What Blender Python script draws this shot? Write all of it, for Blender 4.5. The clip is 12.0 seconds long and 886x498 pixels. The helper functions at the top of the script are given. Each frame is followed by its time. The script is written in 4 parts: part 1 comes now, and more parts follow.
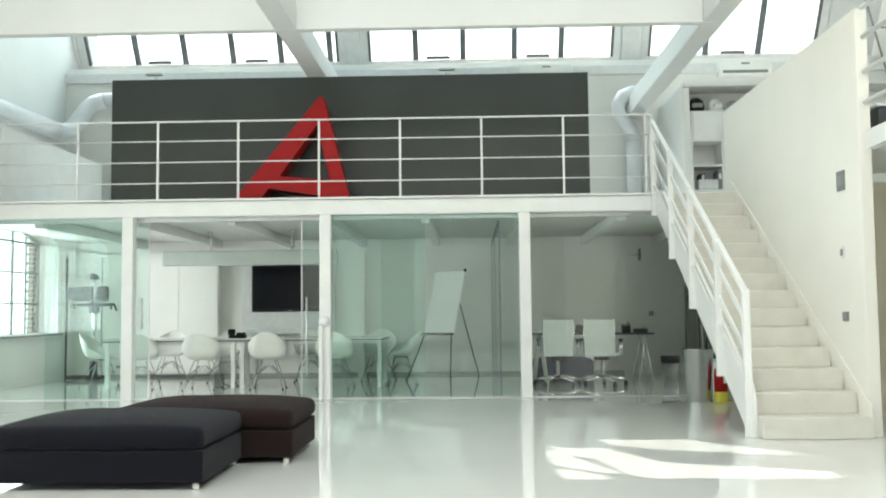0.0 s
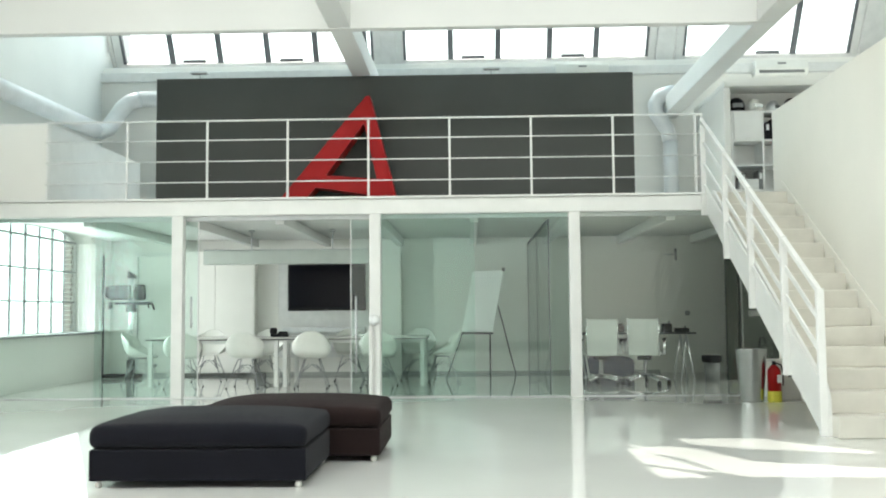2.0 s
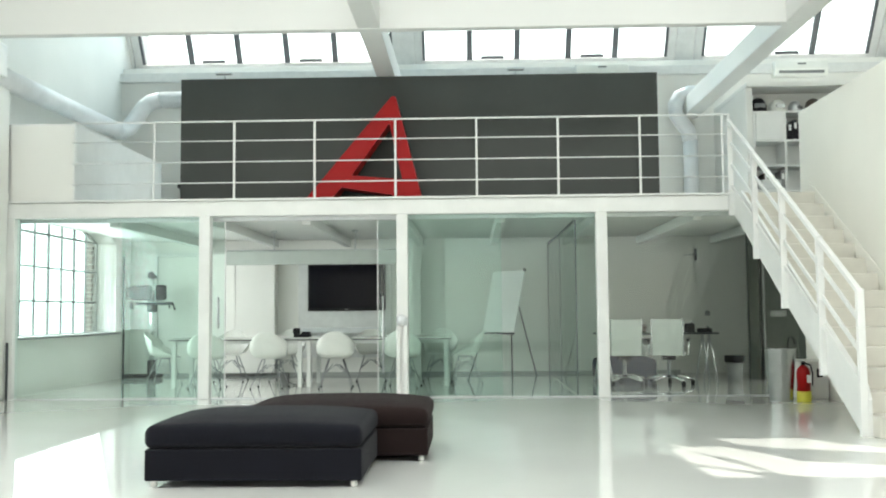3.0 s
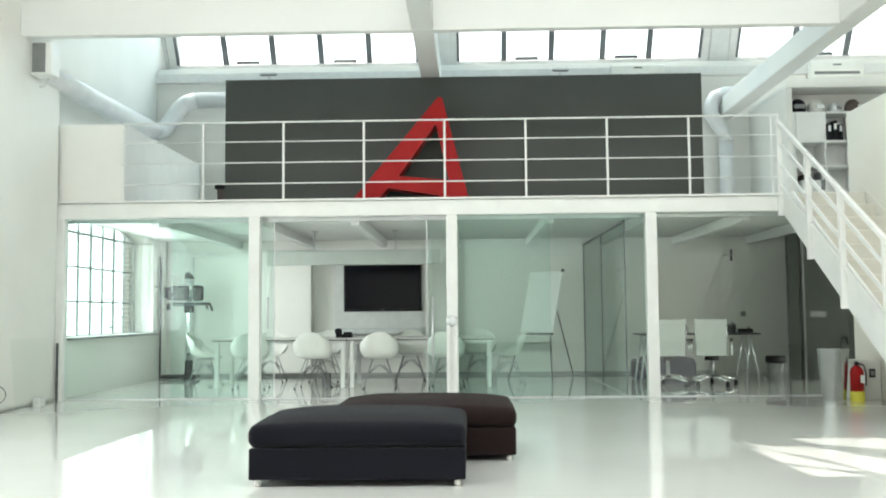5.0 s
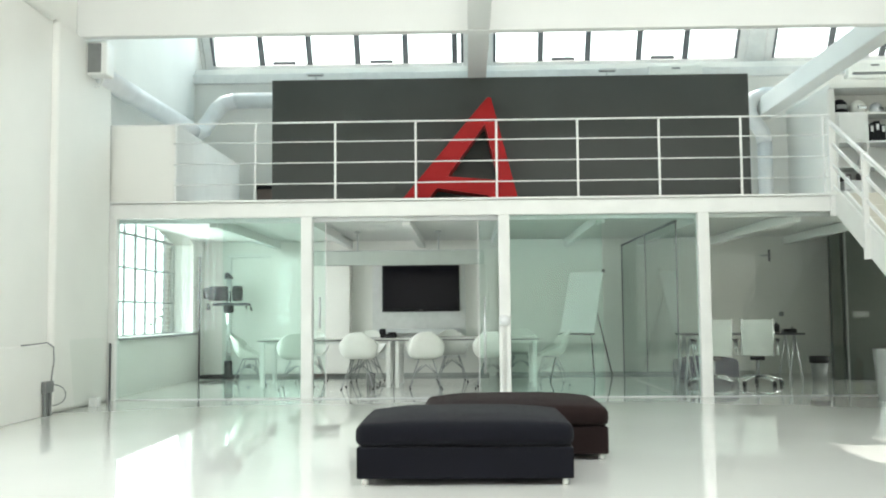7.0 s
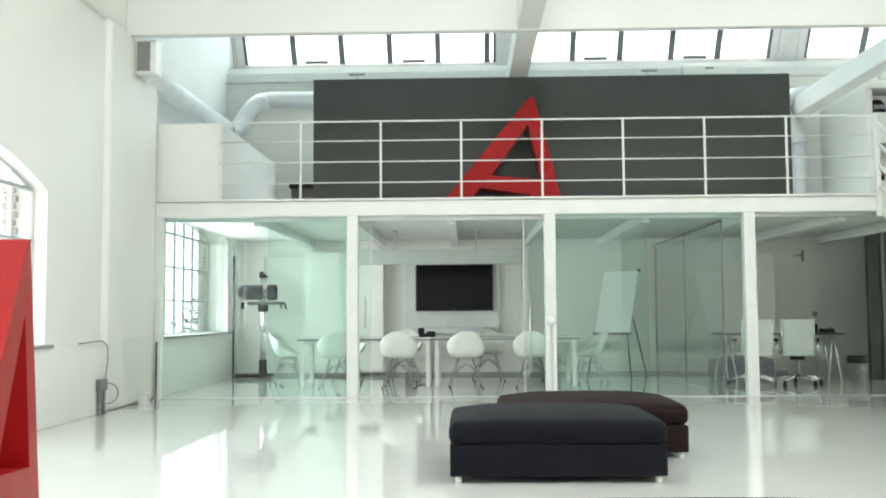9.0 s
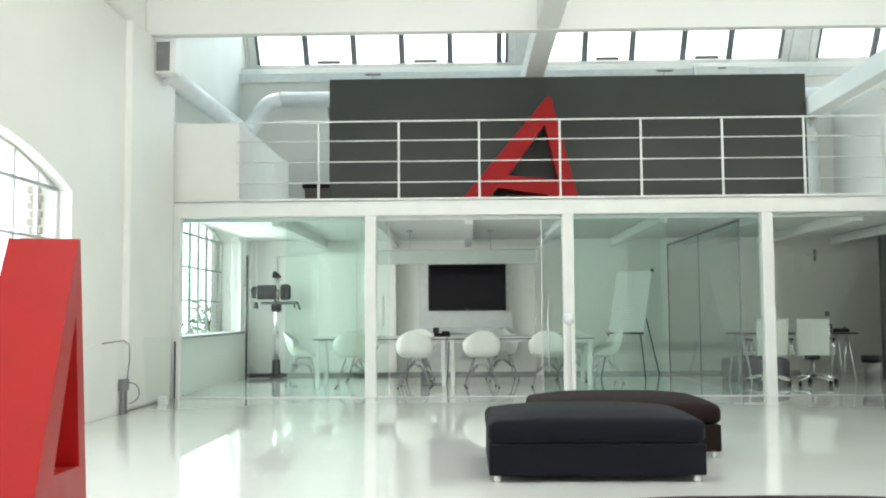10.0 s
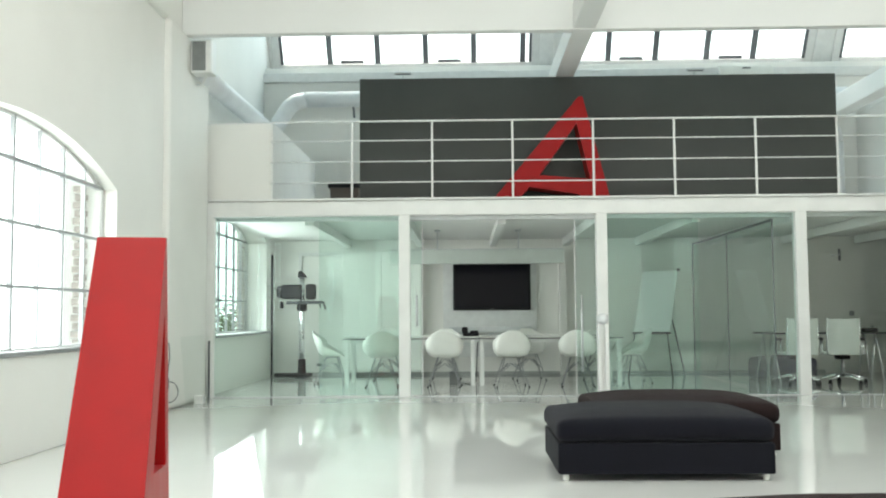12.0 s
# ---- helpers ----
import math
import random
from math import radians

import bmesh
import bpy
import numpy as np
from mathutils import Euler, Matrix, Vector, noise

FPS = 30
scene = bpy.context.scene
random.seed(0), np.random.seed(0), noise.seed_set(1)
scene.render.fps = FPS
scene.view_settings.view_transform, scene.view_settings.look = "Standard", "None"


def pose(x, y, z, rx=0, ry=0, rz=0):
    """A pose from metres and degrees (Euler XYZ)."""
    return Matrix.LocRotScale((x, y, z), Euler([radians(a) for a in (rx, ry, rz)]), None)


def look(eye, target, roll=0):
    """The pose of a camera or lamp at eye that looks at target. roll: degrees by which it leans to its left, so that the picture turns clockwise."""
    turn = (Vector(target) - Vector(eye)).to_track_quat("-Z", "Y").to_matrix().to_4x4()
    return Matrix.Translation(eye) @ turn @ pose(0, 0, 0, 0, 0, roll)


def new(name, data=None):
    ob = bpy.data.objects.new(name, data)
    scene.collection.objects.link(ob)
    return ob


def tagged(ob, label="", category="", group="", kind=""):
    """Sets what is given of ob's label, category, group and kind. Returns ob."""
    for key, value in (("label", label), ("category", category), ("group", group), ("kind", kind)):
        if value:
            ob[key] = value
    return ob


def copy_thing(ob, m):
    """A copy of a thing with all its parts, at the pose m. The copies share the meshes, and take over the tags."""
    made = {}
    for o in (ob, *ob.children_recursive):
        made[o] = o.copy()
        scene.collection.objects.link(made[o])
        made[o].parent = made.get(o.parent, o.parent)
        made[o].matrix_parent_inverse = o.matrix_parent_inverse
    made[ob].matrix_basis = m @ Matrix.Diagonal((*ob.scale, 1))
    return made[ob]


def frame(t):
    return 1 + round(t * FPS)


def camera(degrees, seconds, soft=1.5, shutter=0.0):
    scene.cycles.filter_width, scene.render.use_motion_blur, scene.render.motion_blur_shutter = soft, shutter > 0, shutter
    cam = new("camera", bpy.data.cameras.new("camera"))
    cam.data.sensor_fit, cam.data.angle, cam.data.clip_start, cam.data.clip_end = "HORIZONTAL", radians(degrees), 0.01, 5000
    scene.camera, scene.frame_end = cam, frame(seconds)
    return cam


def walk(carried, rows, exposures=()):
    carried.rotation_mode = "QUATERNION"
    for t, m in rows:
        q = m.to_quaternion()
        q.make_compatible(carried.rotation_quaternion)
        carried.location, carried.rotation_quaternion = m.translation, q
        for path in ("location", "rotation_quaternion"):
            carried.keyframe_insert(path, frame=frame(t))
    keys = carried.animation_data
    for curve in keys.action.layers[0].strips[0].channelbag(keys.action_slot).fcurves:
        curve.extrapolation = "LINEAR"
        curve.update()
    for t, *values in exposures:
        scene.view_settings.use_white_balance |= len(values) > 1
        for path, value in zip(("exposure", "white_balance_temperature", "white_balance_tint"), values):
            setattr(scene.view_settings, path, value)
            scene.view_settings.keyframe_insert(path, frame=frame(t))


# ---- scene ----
cam = camera(49.7, 12.0, soft=2.0)
PATH = [
    (0, (0.32, -0.483, 1.047), (0.264, 1.511, 1.18), -0.6),
    (0.5, (0.17, -0.487, 1.047), (0.114, 1.507, 1.179), -0.6),
    (1, (0.009, -0.495, 1.046), (-0.046, 1.5, 1.178), -0.5),
    (1.5, (-0.135, -0.511, 1.05), (-0.191, 1.484, 1.182), -0.6),
    (2, (-0.304, -0.513, 1.047), (-0.359, 1.481, 1.179), -0.5),
    (2.5, (-0.469, -0.517, 1.049), (-0.525, 1.477, 1.181), -0.5),
    (3, (-0.636, -0.531, 1.047), (-0.692, 1.464, 1.18), -0.5),
    (5, (-1.273, -0.568, 1.044), (-1.326, 1.426, 1.179), -0.5),
    (5.5, (-1.435, -0.571, 1.043), (-1.488, 1.424, 1.178), -0.5),
    (6, (-1.613, -0.59, 1.043), (-1.666, 1.405, 1.178), -0.5),
    (6.5, (-1.777, -0.595, 1.041), (-1.829, 1.4, 1.177), -0.5),
    (7, (-1.933, -0.596, 1.038), (-1.985, 1.398, 1.175), -0.5),
    (9, (-2.507, -0.621, 1.031), (-2.559, 1.374, 1.168), -0.4),
    (9.5, (-2.626, -0.64, 1.036), (-2.676, 1.355, 1.172), -0.4),
    (10, (-2.758, -0.64, 1.029), (-2.806, 1.355, 1.166), -0.4),
    (10.5, (-2.868, -0.641, 1.03), (-2.918, 1.354, 1.167), -0.4),
    (11, (-2.967, -0.647, 1.03), (-3.016, 1.348, 1.167), -0.4),
    (11.5, (-3.064, -0.65, 1.032), (-3.113, 1.345, 1.168), -0.4),
    (12, (-3.182, -0.658, 1.025), (-3.23, 1.337, 1.162), -0.4),
]
walk(cam, [(t, look(eye, target, roll)) for t, eye, target, roll in PATH], [(0.0, 0.04, 6720, 7), (3.0, 0.10, 6720, 7), (6.0, 0.17, 6720, 7), (9.0, 0.14, 6720, 7), (12.0, -0.08, 6720, 7)])

# ---- light ----
world = bpy.data.worlds.new("sky")
scene.world = world
world.use_nodes = True
wn = world.node_tree
sky = wn.nodes.new("ShaderNodeTexSky")
sky.sky_type = "NISHITA"
sky.sun_disc = False
SUN_DIR = Vector((-0.10, 0.35, 0.93)).normalized()
sky.sun_elevation = math.asin(SUN_DIR.z)
sky.sun_rotation = math.atan2(SUN_DIR.x, SUN_DIR.y)
wn.links.new(sky.outputs[0], wn.nodes["Background"].inputs[0])
wn.nodes["Background"].inputs[1].default_value = 0.12
sun_data = bpy.data.lights.new("sun", "SUN")
sun_data.energy, sun_data.angle, sun_data.color = 5.0, radians(0.5), (1.0, 0.97, 0.92)
sun_lamp = new("sun", sun_data)
sun_lamp.matrix_world = look(SUN_DIR * 40, (0, 0, 0))


def window_light(name, eye, target, w, h, power, color=(0.93, 0.98, 1.0)):
    """An area lamp for the sky's light at an opening, seen or added."""
    data = bpy.data.lights.new(name, "AREA")
    data.shape, data.size, data.size_y, data.energy, data.color = "RECTANGLE", w, h, power, color
    ob = new(name, data)
    ob.matrix_world = look(eye, target)
    return ob


XW = -6.80
window_light("window_light_back", (-0.5, 15.45, 6.75), (-0.5, 10.0, 3.0), 12.5, 1.8, 150, (0.60, 0.88, 1.0))
window_light("window_light_arch_far", (XW + 0.24, 13.34, 1.5), (0, 13.34, 0.4), 3.2, 1.4, 58)
window_light("window_light_arch", (XW, 6.45, 1.6), (0, 6.45, 1.2), 3.1, 1.7, 70)
# this arched window is out of view, added together with its lamp
window_light("window_light_arch_near", (XW, -1.05, 1.6), (0, -1.05, 1.2), 3.1, 1.7, 70)
# added overhead fill; the roof opening it fills is out of view
window_light("roof_fill_light", (0.0, 2.2, 7.55), (0.0, 2.201, 0.0), 11.8, 5.6, 720, (0.99, 1.0, 0.96))
# added lamp in an unseen side opening, brightens the office
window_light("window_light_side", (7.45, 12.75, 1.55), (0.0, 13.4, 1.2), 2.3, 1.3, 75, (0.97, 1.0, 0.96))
# unseen front openings and their lamps, added to light the lower rooms
FRONT_FILL_OPENINGS = [-4.2, 0.4, 5.0]
for x in FRONT_FILL_OPENINGS:
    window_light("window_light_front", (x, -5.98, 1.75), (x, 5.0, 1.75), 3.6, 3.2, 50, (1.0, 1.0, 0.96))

# ---- materials ----
def material(name, color, rough=0.5, metal=0.0, vary=0.06, scale=3.0, bump=0.0, bump_scale=60.0, fine=0.0, coat=0.0, spec=0.5, sheen=0.0):
    """A surface with large soft stains, fine grain and relief."""
    m = bpy.data.materials.new(name)
    m.use_nodes = True
    t = m.node_tree
    b = t.nodes["Principled BSDF"]
    b.inputs["Metallic"].default_value = metal
    b.inputs["Specular IOR Level"].default_value = spec
    b.inputs["Coat Weight"].default_value = coat
    b.inputs["Coat Roughness"].default_value = 0.05
    b.inputs["Sheen Weight"].default_value = sheen
    pos = t.nodes.new("ShaderNodeTexCoord")
    big = t.nodes.new("ShaderNodeTexNoise")
    big.inputs["Scale"].default_value = scale
    big.inputs["Detail"].default_value = 5
    grain = t.nodes.new("ShaderNodeTexNoise")
    grain.inputs["Scale"].default_value = bump_scale
    grain.inputs["Detail"].default_value = 3
    t.links.new(pos.outputs["Object"], big.inputs["Vector"])
    t.links.new(pos.outputs["Object"], grain.inputs["Vector"])
    ramp = t.nodes.new("ShaderNodeMapRange")
    ramp.inputs["From Min"].default_value, ramp.inputs["From Max"].default_value = 0.3, 0.7
    ramp.inputs["To Min"].default_value, ramp.inputs["To Max"].default_value = 1 - vary, 1 + vary * 0.4
    t.links.new(big.outputs["Fac"], ramp.inputs["Value"])
    add = t.nodes.new("ShaderNodeMath")
    add.operation = "MULTIPLY_ADD"
    t.links.new(grain.outputs["Fac"], add.inputs[0])
    add.inputs[1].default_value = fine
    t.links.new(ramp.outputs[0], add.inputs[2])
    mul = t.nodes.new("ShaderNodeVectorMath")
    mul.operation = "SCALE"
    mul.inputs[0].default_value = color[:3]
    t.links.new(add.outputs[0], mul.inputs["Scale"])
    t.links.new(mul.outputs[0], b.inputs["Base Color"])
    rr = t.nodes.new("ShaderNodeMapRange")
    rr.inputs["To Min"].default_value, rr.inputs["To Max"].default_value = max(0.0, rough * 0.8), min(1.0, rough * 1.2)
    t.links.new(big.outputs["Fac"], rr.inputs["Value"])
    t.links.new(rr.outputs[0], b.inputs["Roughness"])
    if bump:
        bn = t.nodes.new("ShaderNodeBump")
        bn.inputs["Strength"].default_value = bump
        bn.inputs["Distance"].default_value = 0.01
        t.links.new(grain.outputs["Fac"], bn.inputs["Height"])
        t.links.new(bn.outputs[0], b.inputs["Normal"])
    return m


def glass_material(name, tint, gloss=1.0):
    """Clear pane: tinted see-through with a mirror coat that grows towards grazing angles."""
    m = bpy.data.materials.new(name)
    m.use_nodes = True
    t = m.node_tree
    t.nodes.remove(t.nodes["Principled BSDF"])
    out = t.nodes["Material Output"]
    clear = t.nodes.new("ShaderNodeBsdfTransparent")
    clear.inputs[0].default_value = (*tint, 1)
    shine = t.nodes.new("ShaderNodeBsdfGlossy")
    shine.inputs["Roughness"].default_value = 0.005
    facing = t.nodes.new("ShaderNodeLayerWeight")
    facing.inputs[0].default_value = 0.5
    power = t.nodes.new("ShaderNodeMath")
    power.operation = "POWER"
    power.inputs[1].default_value = 5.0
    t.links.new(facing.outputs["Facing"], power.inputs[0])
    k = t.nodes.new("ShaderNodeMath")
    k.operation = "MULTIPLY_ADD"
    k.inputs[1].default_value = 0.65 * gloss
    k.inputs[2].default_value = 0.028 * gloss
    t.links.new(power.outputs[0], k.inputs[0])
    mix = t.nodes.new("ShaderNodeMixShader")
    t.links.new(k.outputs[0], mix.inputs[0])
    t.links.new(clear.outputs[0], mix.inputs[1])
    t.links.new(shine.outputs[0], mix.inputs[2])
    t.links.new(mix.outputs[0], out.inputs["Surface"])
    return m


def glow_material(name, color, power):
    m = bpy.data.materials.new(name)
    m.use_nodes = True
    b = m.node_tree.nodes["Principled BSDF"]
    b.inputs["Base Color"].default_value = (*color, 1)
    b.inputs["Emission Color"].default_value = (*color, 1)
    b.inputs["Emission Strength"].default_value = power
    return m


PLASTER = material("white_plaster", (0.80, 0.80, 0.765), 0.75, vary=0.05, scale=0.9, bump=0.15, bump_scale=40)
CREAM_PLASTER = material("cream_plaster", (0.80, 0.785, 0.72), 0.75, vary=0.05, scale=0.9, bump=0.15, bump_scale=40)
CEIL = material("ceiling_paint", (0.75, 0.76, 0.745), 0.8, vary=0.04, scale=0.8, bump=0.1, bump_scale=50)
FLOOR = material("epoxy_floor", (0.75, 0.765, 0.735), 0.035, vary=0.05, scale=0.7, coat=0.3, spec=0.75)
STEEL_WHITE = material("white_painted_steel", (0.78, 0.79, 0.77), 0.35, vary=0.05, scale=4, bump=0.03, bump_scale=90)
STEP = material("white_step", (0.68, 0.66, 0.595), 0.45, vary=0.08, scale=5, bump=0.05, bump_scale=70)
BOARD = material("olive_grey_panel", (0.040, 0.045, 0.040), 0.45, vary=0.15, scale=1.5, bump=0.05, bump_scale=120)
RED = material("red_lacquer", (0.34, 0.005, 0.006), 0.45, vary=0.10, scale=3, bump=0.04, bump_scale=80, spec=0.25)
FABRIC_GREY = material("charcoal_fabric", (0.0064, 0.0068, 0.0106), 0.95, vary=0.25, scale=6, bump=0.5, bump_scale=420, fine=0.5, spec=0.12, sheen=0.06)
FABRIC_BROWN = material("brown_fabric", (0.0155, 0.0092, 0.0090), 0.95, vary=0.25, scale=6, bump=0.5, bump_scale=420, fine=0.5, spec=0.12, sheen=0.03)
WIRE = material("dark_chrome_wire", (0.36, 0.37, 0.38), 0.3, 0.8, vary=0.1, scale=10)
CHROME = material("chrome", (0.75, 0.76, 0.77), 0.12, 1.0, vary=0.05, scale=10)
DARK_STEEL = material("dark_steel", (0.05, 0.055, 0.06), 0.4, 0.5, vary=0.1, scale=10)
BLACK = material("black_plastic", (0.010, 0.010, 0.012), 0.5, vary=0.2, scale=8, bump=0.05, bump_scale=200, spec=0.2)
GREY_PLASTIC = material("grey_plastic", (0.20, 0.21, 0.21), 0.45, vary=0.12, scale=8, bump=0.05, bump_scale=200)
SCREEN = material("tv_screen", (0.004, 0.004, 0.008), 0.2, vary=0.1, scale=2, spec=0.12)
SHELL = material("white_shell_plastic", (0.78, 0.79, 0.75), 0.4, vary=0.05, scale=6, bump=0.02, bump_scale=100)
TABLE = material("table_laminate", (0.62, 0.62, 0.60), 0.3, vary=0.06, scale=4)
MESH = material("pale_mesh_fabric", (0.66, 0.70, 0.67), 0.8, vary=0.08, scale=8, bump=0.2, bump_scale=300)
ALU = material("brushed_aluminium", (0.60, 0.62, 0.63), 0.42, 0.85, vary=0.08, scale=12, bump=0.05, bump_scale=200)
FRAME_DARK = material("dark_window_frame", (0.10, 0.11, 0.12), 0.5, vary=0.12, scale=8)
FRAME_WHITE = material("white_window_frame", (0.70, 0.71, 0.70), 0.5, vary=0.08, scale=8, bump=0.05, bump_scale=90)
SHEET = material("flip_paper", (0.74, 0.75, 0.74), 0.7, vary=0.03, scale=3)
DUCT = material("white_duct", (0.74, 0.76, 0.77), 0.4, vary=0.07, scale=4, bump=0.04, bump_scale=60)
YELLOW = material("yellow_label", (0.62, 0.58, 0.06), 0.5, vary=0.1, scale=8)
BROWN_BOX = material("brown_box", (0.09, 0.07, 0.06), 0.6, vary=0.2, scale=6, bump=0.1, bump_scale=60)
FRAME_GREY = material("grey_window_bar", (0.26, 0.27, 0.27), 0.5, vary=0.15, scale=8, bump=0.05, bump_scale=90)
BAR_PALE = material("pale_grey_steel_bar", (0.42, 0.44, 0.45), 0.5, vary=0.15, scale=8, bump=0.05, bump_scale=90)
BIN_STEEL = material("polished_bin_steel", (0.48, 0.50, 0.50), 0.24, 0.95, vary=0.08, scale=10)
BRICK = material("old_brick", (0.55, 0.50, 0.46), 0.9, vary=0.25, scale=9, bump=0.4, bump_scale=60)
LEAF = material("leaves", (0.07, 0.12, 0.035), 0.6, vary=0.5, scale=3)
GLASS = glass_material("green_glass", (0.905, 0.968, 0.948), 1.0)
GLASS_DIM = glass_material("grey_green_glass", (0.96, 0.978, 0.962), 1.0)
WIN_GLASS = glass_material("window_glass", (0.95, 0.97, 0.97), 0.6)
GROUND = material("pale_yard", (0.45, 0.44, 0.41), 0.9, vary=0.2, scale=0.5, bump=0.2, bump_scale=20)
OUTSIDE = glow_material("bright_outdoors", (0.95, 1.0, 1.0), 2.6)


# ---- shape helpers ----
def box_bm(sx, sy, sz, at=(0, 0, 0), bevel=0.0, seg=2, bm=None):
    """A bevelled block whose lower face's centre is at."""
    b = bmesh.new()
    bmesh.ops.create_cube(b, size=1.0)
    bmesh.ops.scale(b, vec=(sx, sy, sz), verts=b.verts)
    bmesh.ops.translate(b, vec=(at[0], at[1], at[2] + sz / 2), verts=b.verts)
    if bevel:
        bmesh.ops.bevel(b, geom=b.edges[:], offset=bevel, segments=seg, affect="EDGES", profile=0.5)
    return merge(bm, b)


def merge(into, b):
    if into is None:
        return b
    tmp = bpy.data.meshes.new("tmp")
    b.to_mesh(tmp)
    b.free()
    into.from_mesh(tmp)
    bpy.data.meshes.remove(tmp)
    return into


def tube_bm(points, r, sides=10, bm=None, cap=True):
    """A round bar along points."""
    b = bm if bm is not None else bmesh.new()
    pts = [Vector(p) for p in points]
    rings = []
    side = None
    for i, p in enumerate(pts):
        d = (pts[min(i + 1, len(pts) - 1)] - pts[max(i - 1, 0)]).normalized()
        if side is None:
            side = d.orthogonal().normalized()
        side = (side - d * side.dot(d)).normalized()
        up = d.cross(side)
        rad = r[i] if isinstance(r, (list, tuple)) else r
        rings.append([b.verts.new(p + rad * (math.cos(a) * side + math.sin(a) * up)) for a in [2 * math.pi * k / sides for k in range(sides)]])
    for a, c in zip(rings, rings[1:]):
        for k in range(sides):
            b.faces.new((a[k], a[(k + 1) % sides], c[(k + 1) % sides], c[k])).smooth = True
    if cap:
        b.faces.new(list(reversed(rings[0])))
        b.faces.new(rings[-1])
    return b


def prism_bm(outline, depth, bm=None, axis="x", start=0.0, bevel=0.0):
    """A flat outline (two coordinates each) pushed along an axis."""
    b = bmesh.new()
    def place(u, v, w):
        return {"x": (w, u, v), "y": (u, w, v), "z": (u, v, w)}[axis]
    lo = [b.verts.new(place(u, v, start)) for u, v in outline]
    hi = [b.verts.new(place(u, v, start + depth)) for u, v in outline]
    n = len(outline)
    b.faces.new(lo)
    b.faces.new(list(reversed(hi)))
    for i in range(n):
        b.faces.new((lo[i], hi[i], hi[(i + 1) % n], lo[(i + 1) % n]))
    bmesh.ops.recalc_face_normals(b, faces=b.faces)
    if bevel:
        bmesh.ops.bevel(b, geom=b.edges[:], offset=bevel, segments=2, affect="EDGES", profile=0.5)
    return merge(bm, b)


def lathe_bm(profile, sides=24, at=(0, 0, 0), bm=None):
    """A turned shape from (radius, height) pairs."""
    b = bm if bm is not None else bmesh.new()
    rings = [[b.verts.new((at[0] + r * math.cos(2 * math.pi * k / sides), at[1] + r * math.sin(2 * math.pi * k / sides), at[2] + z)) for k in range(sides)] for r, z in profile]
    for a, c in zip(rings, rings[1:]):
        for k in range(sides):
            b.faces.new((a[k], a[(k + 1) % sides], c[(k + 1) % sides], c[k])).smooth = True
    b.faces.new(list(reversed(rings[0])))
    b.faces.new(rings[-1])
    return b


def mesh_of(name, bm, mat):
    me = bpy.data.meshes.new(name)
    bm.to_mesh(me)
    bm.free()
    me.materials.append(mat)
    return me


def part(name, bm, mat, parent, label="", at=None):
    ob = new(name, mesh_of(name, bm, mat))
    ob.parent = parent
    if at is not None:
        ob.matrix_basis = at
    return tagged(ob, label) if label else ob


def piece(name, me, parent, m):
    """One more part on a shared mesh."""
    ob = new(name, me)
    ob.parent = parent
    ob.matrix_basis = m
    return ob


def thing(name, label, category, m=None, group="", kind=""):
    ob = new(name)
    if m is not None:
        ob.matrix_basis = m
    return tagged(ob, label, category, group, kind)


def single(name, bm, mat, label, category, m=None, group="", kind=""):
    ob = new(name, mesh_of(name, bm, mat))
    if m is not None:
        ob.matrix_basis = m
    return tagged(ob, label, category, group, kind)


def setting(name, bm, mat, label="", category="structure"):
    return single(name, bm, mat, label, category, kind="structure")


def arch_outline(y0, y1, z0, spring, top, n=20, back=True):
    """A window outline with a segmental arch on top."""
    half, rise, mid = (y1 - y0) / 2, top - spring, (y0 + y1) / 2
    rad = (half * half + rise * rise) / (2 * rise)
    lim = math.asin(half / rad)
    pts = [(y0, z0), (y1, z0)]
    for i in range(n + 1):
        a = lim - 2 * lim * i / n
        pts.append((mid + rad * math.sin(a), top - rad + rad * math.cos(a)))
    return pts


def arch_z(y, y0, y1, spring, top):
    half, rise, mid = (y1 - y0) / 2, top - spring, (y0 + y1) / 2
    rad = (half * half + rise * rise) / (2 * rise)
    return top - rad + math.sqrt(max(0.0, rad * rad - (y - mid) ** 2))

# ---- the hall ----
XL, XR, YF, YB = -6.5, 7.5, 11.4, 15.85      # left wall, right end, glass front, back wall
Z_MEZZ, Z_SLAB, Z_BEAM, Z_ROOF = 2.47, 2.28, 4.33, 7.7
X_STAIR, X_STAIRWALL = 2.65, 3.54
XM = (XL + XR) / 2
WINS = [(-2.95, 0.69), (4.68, 8.32), (11.52, 15.16)]   # arched windows of the left wall; the first is unseen, added
WZ0, WSPRING, WTOP = 0.74, 2.23, 2.59

setting("floor", box_bm(XR - XL + 0.8, 23.0, 0.2, (XM, 5.2, -0.2)), FLOOR, "glossy white poured epoxy floor", "floor")
setting("ground", box_bm(60, 120, 0.1, (-37.2, 5, -0.55)), GROUND, "pale yard outside the windows", "ground")


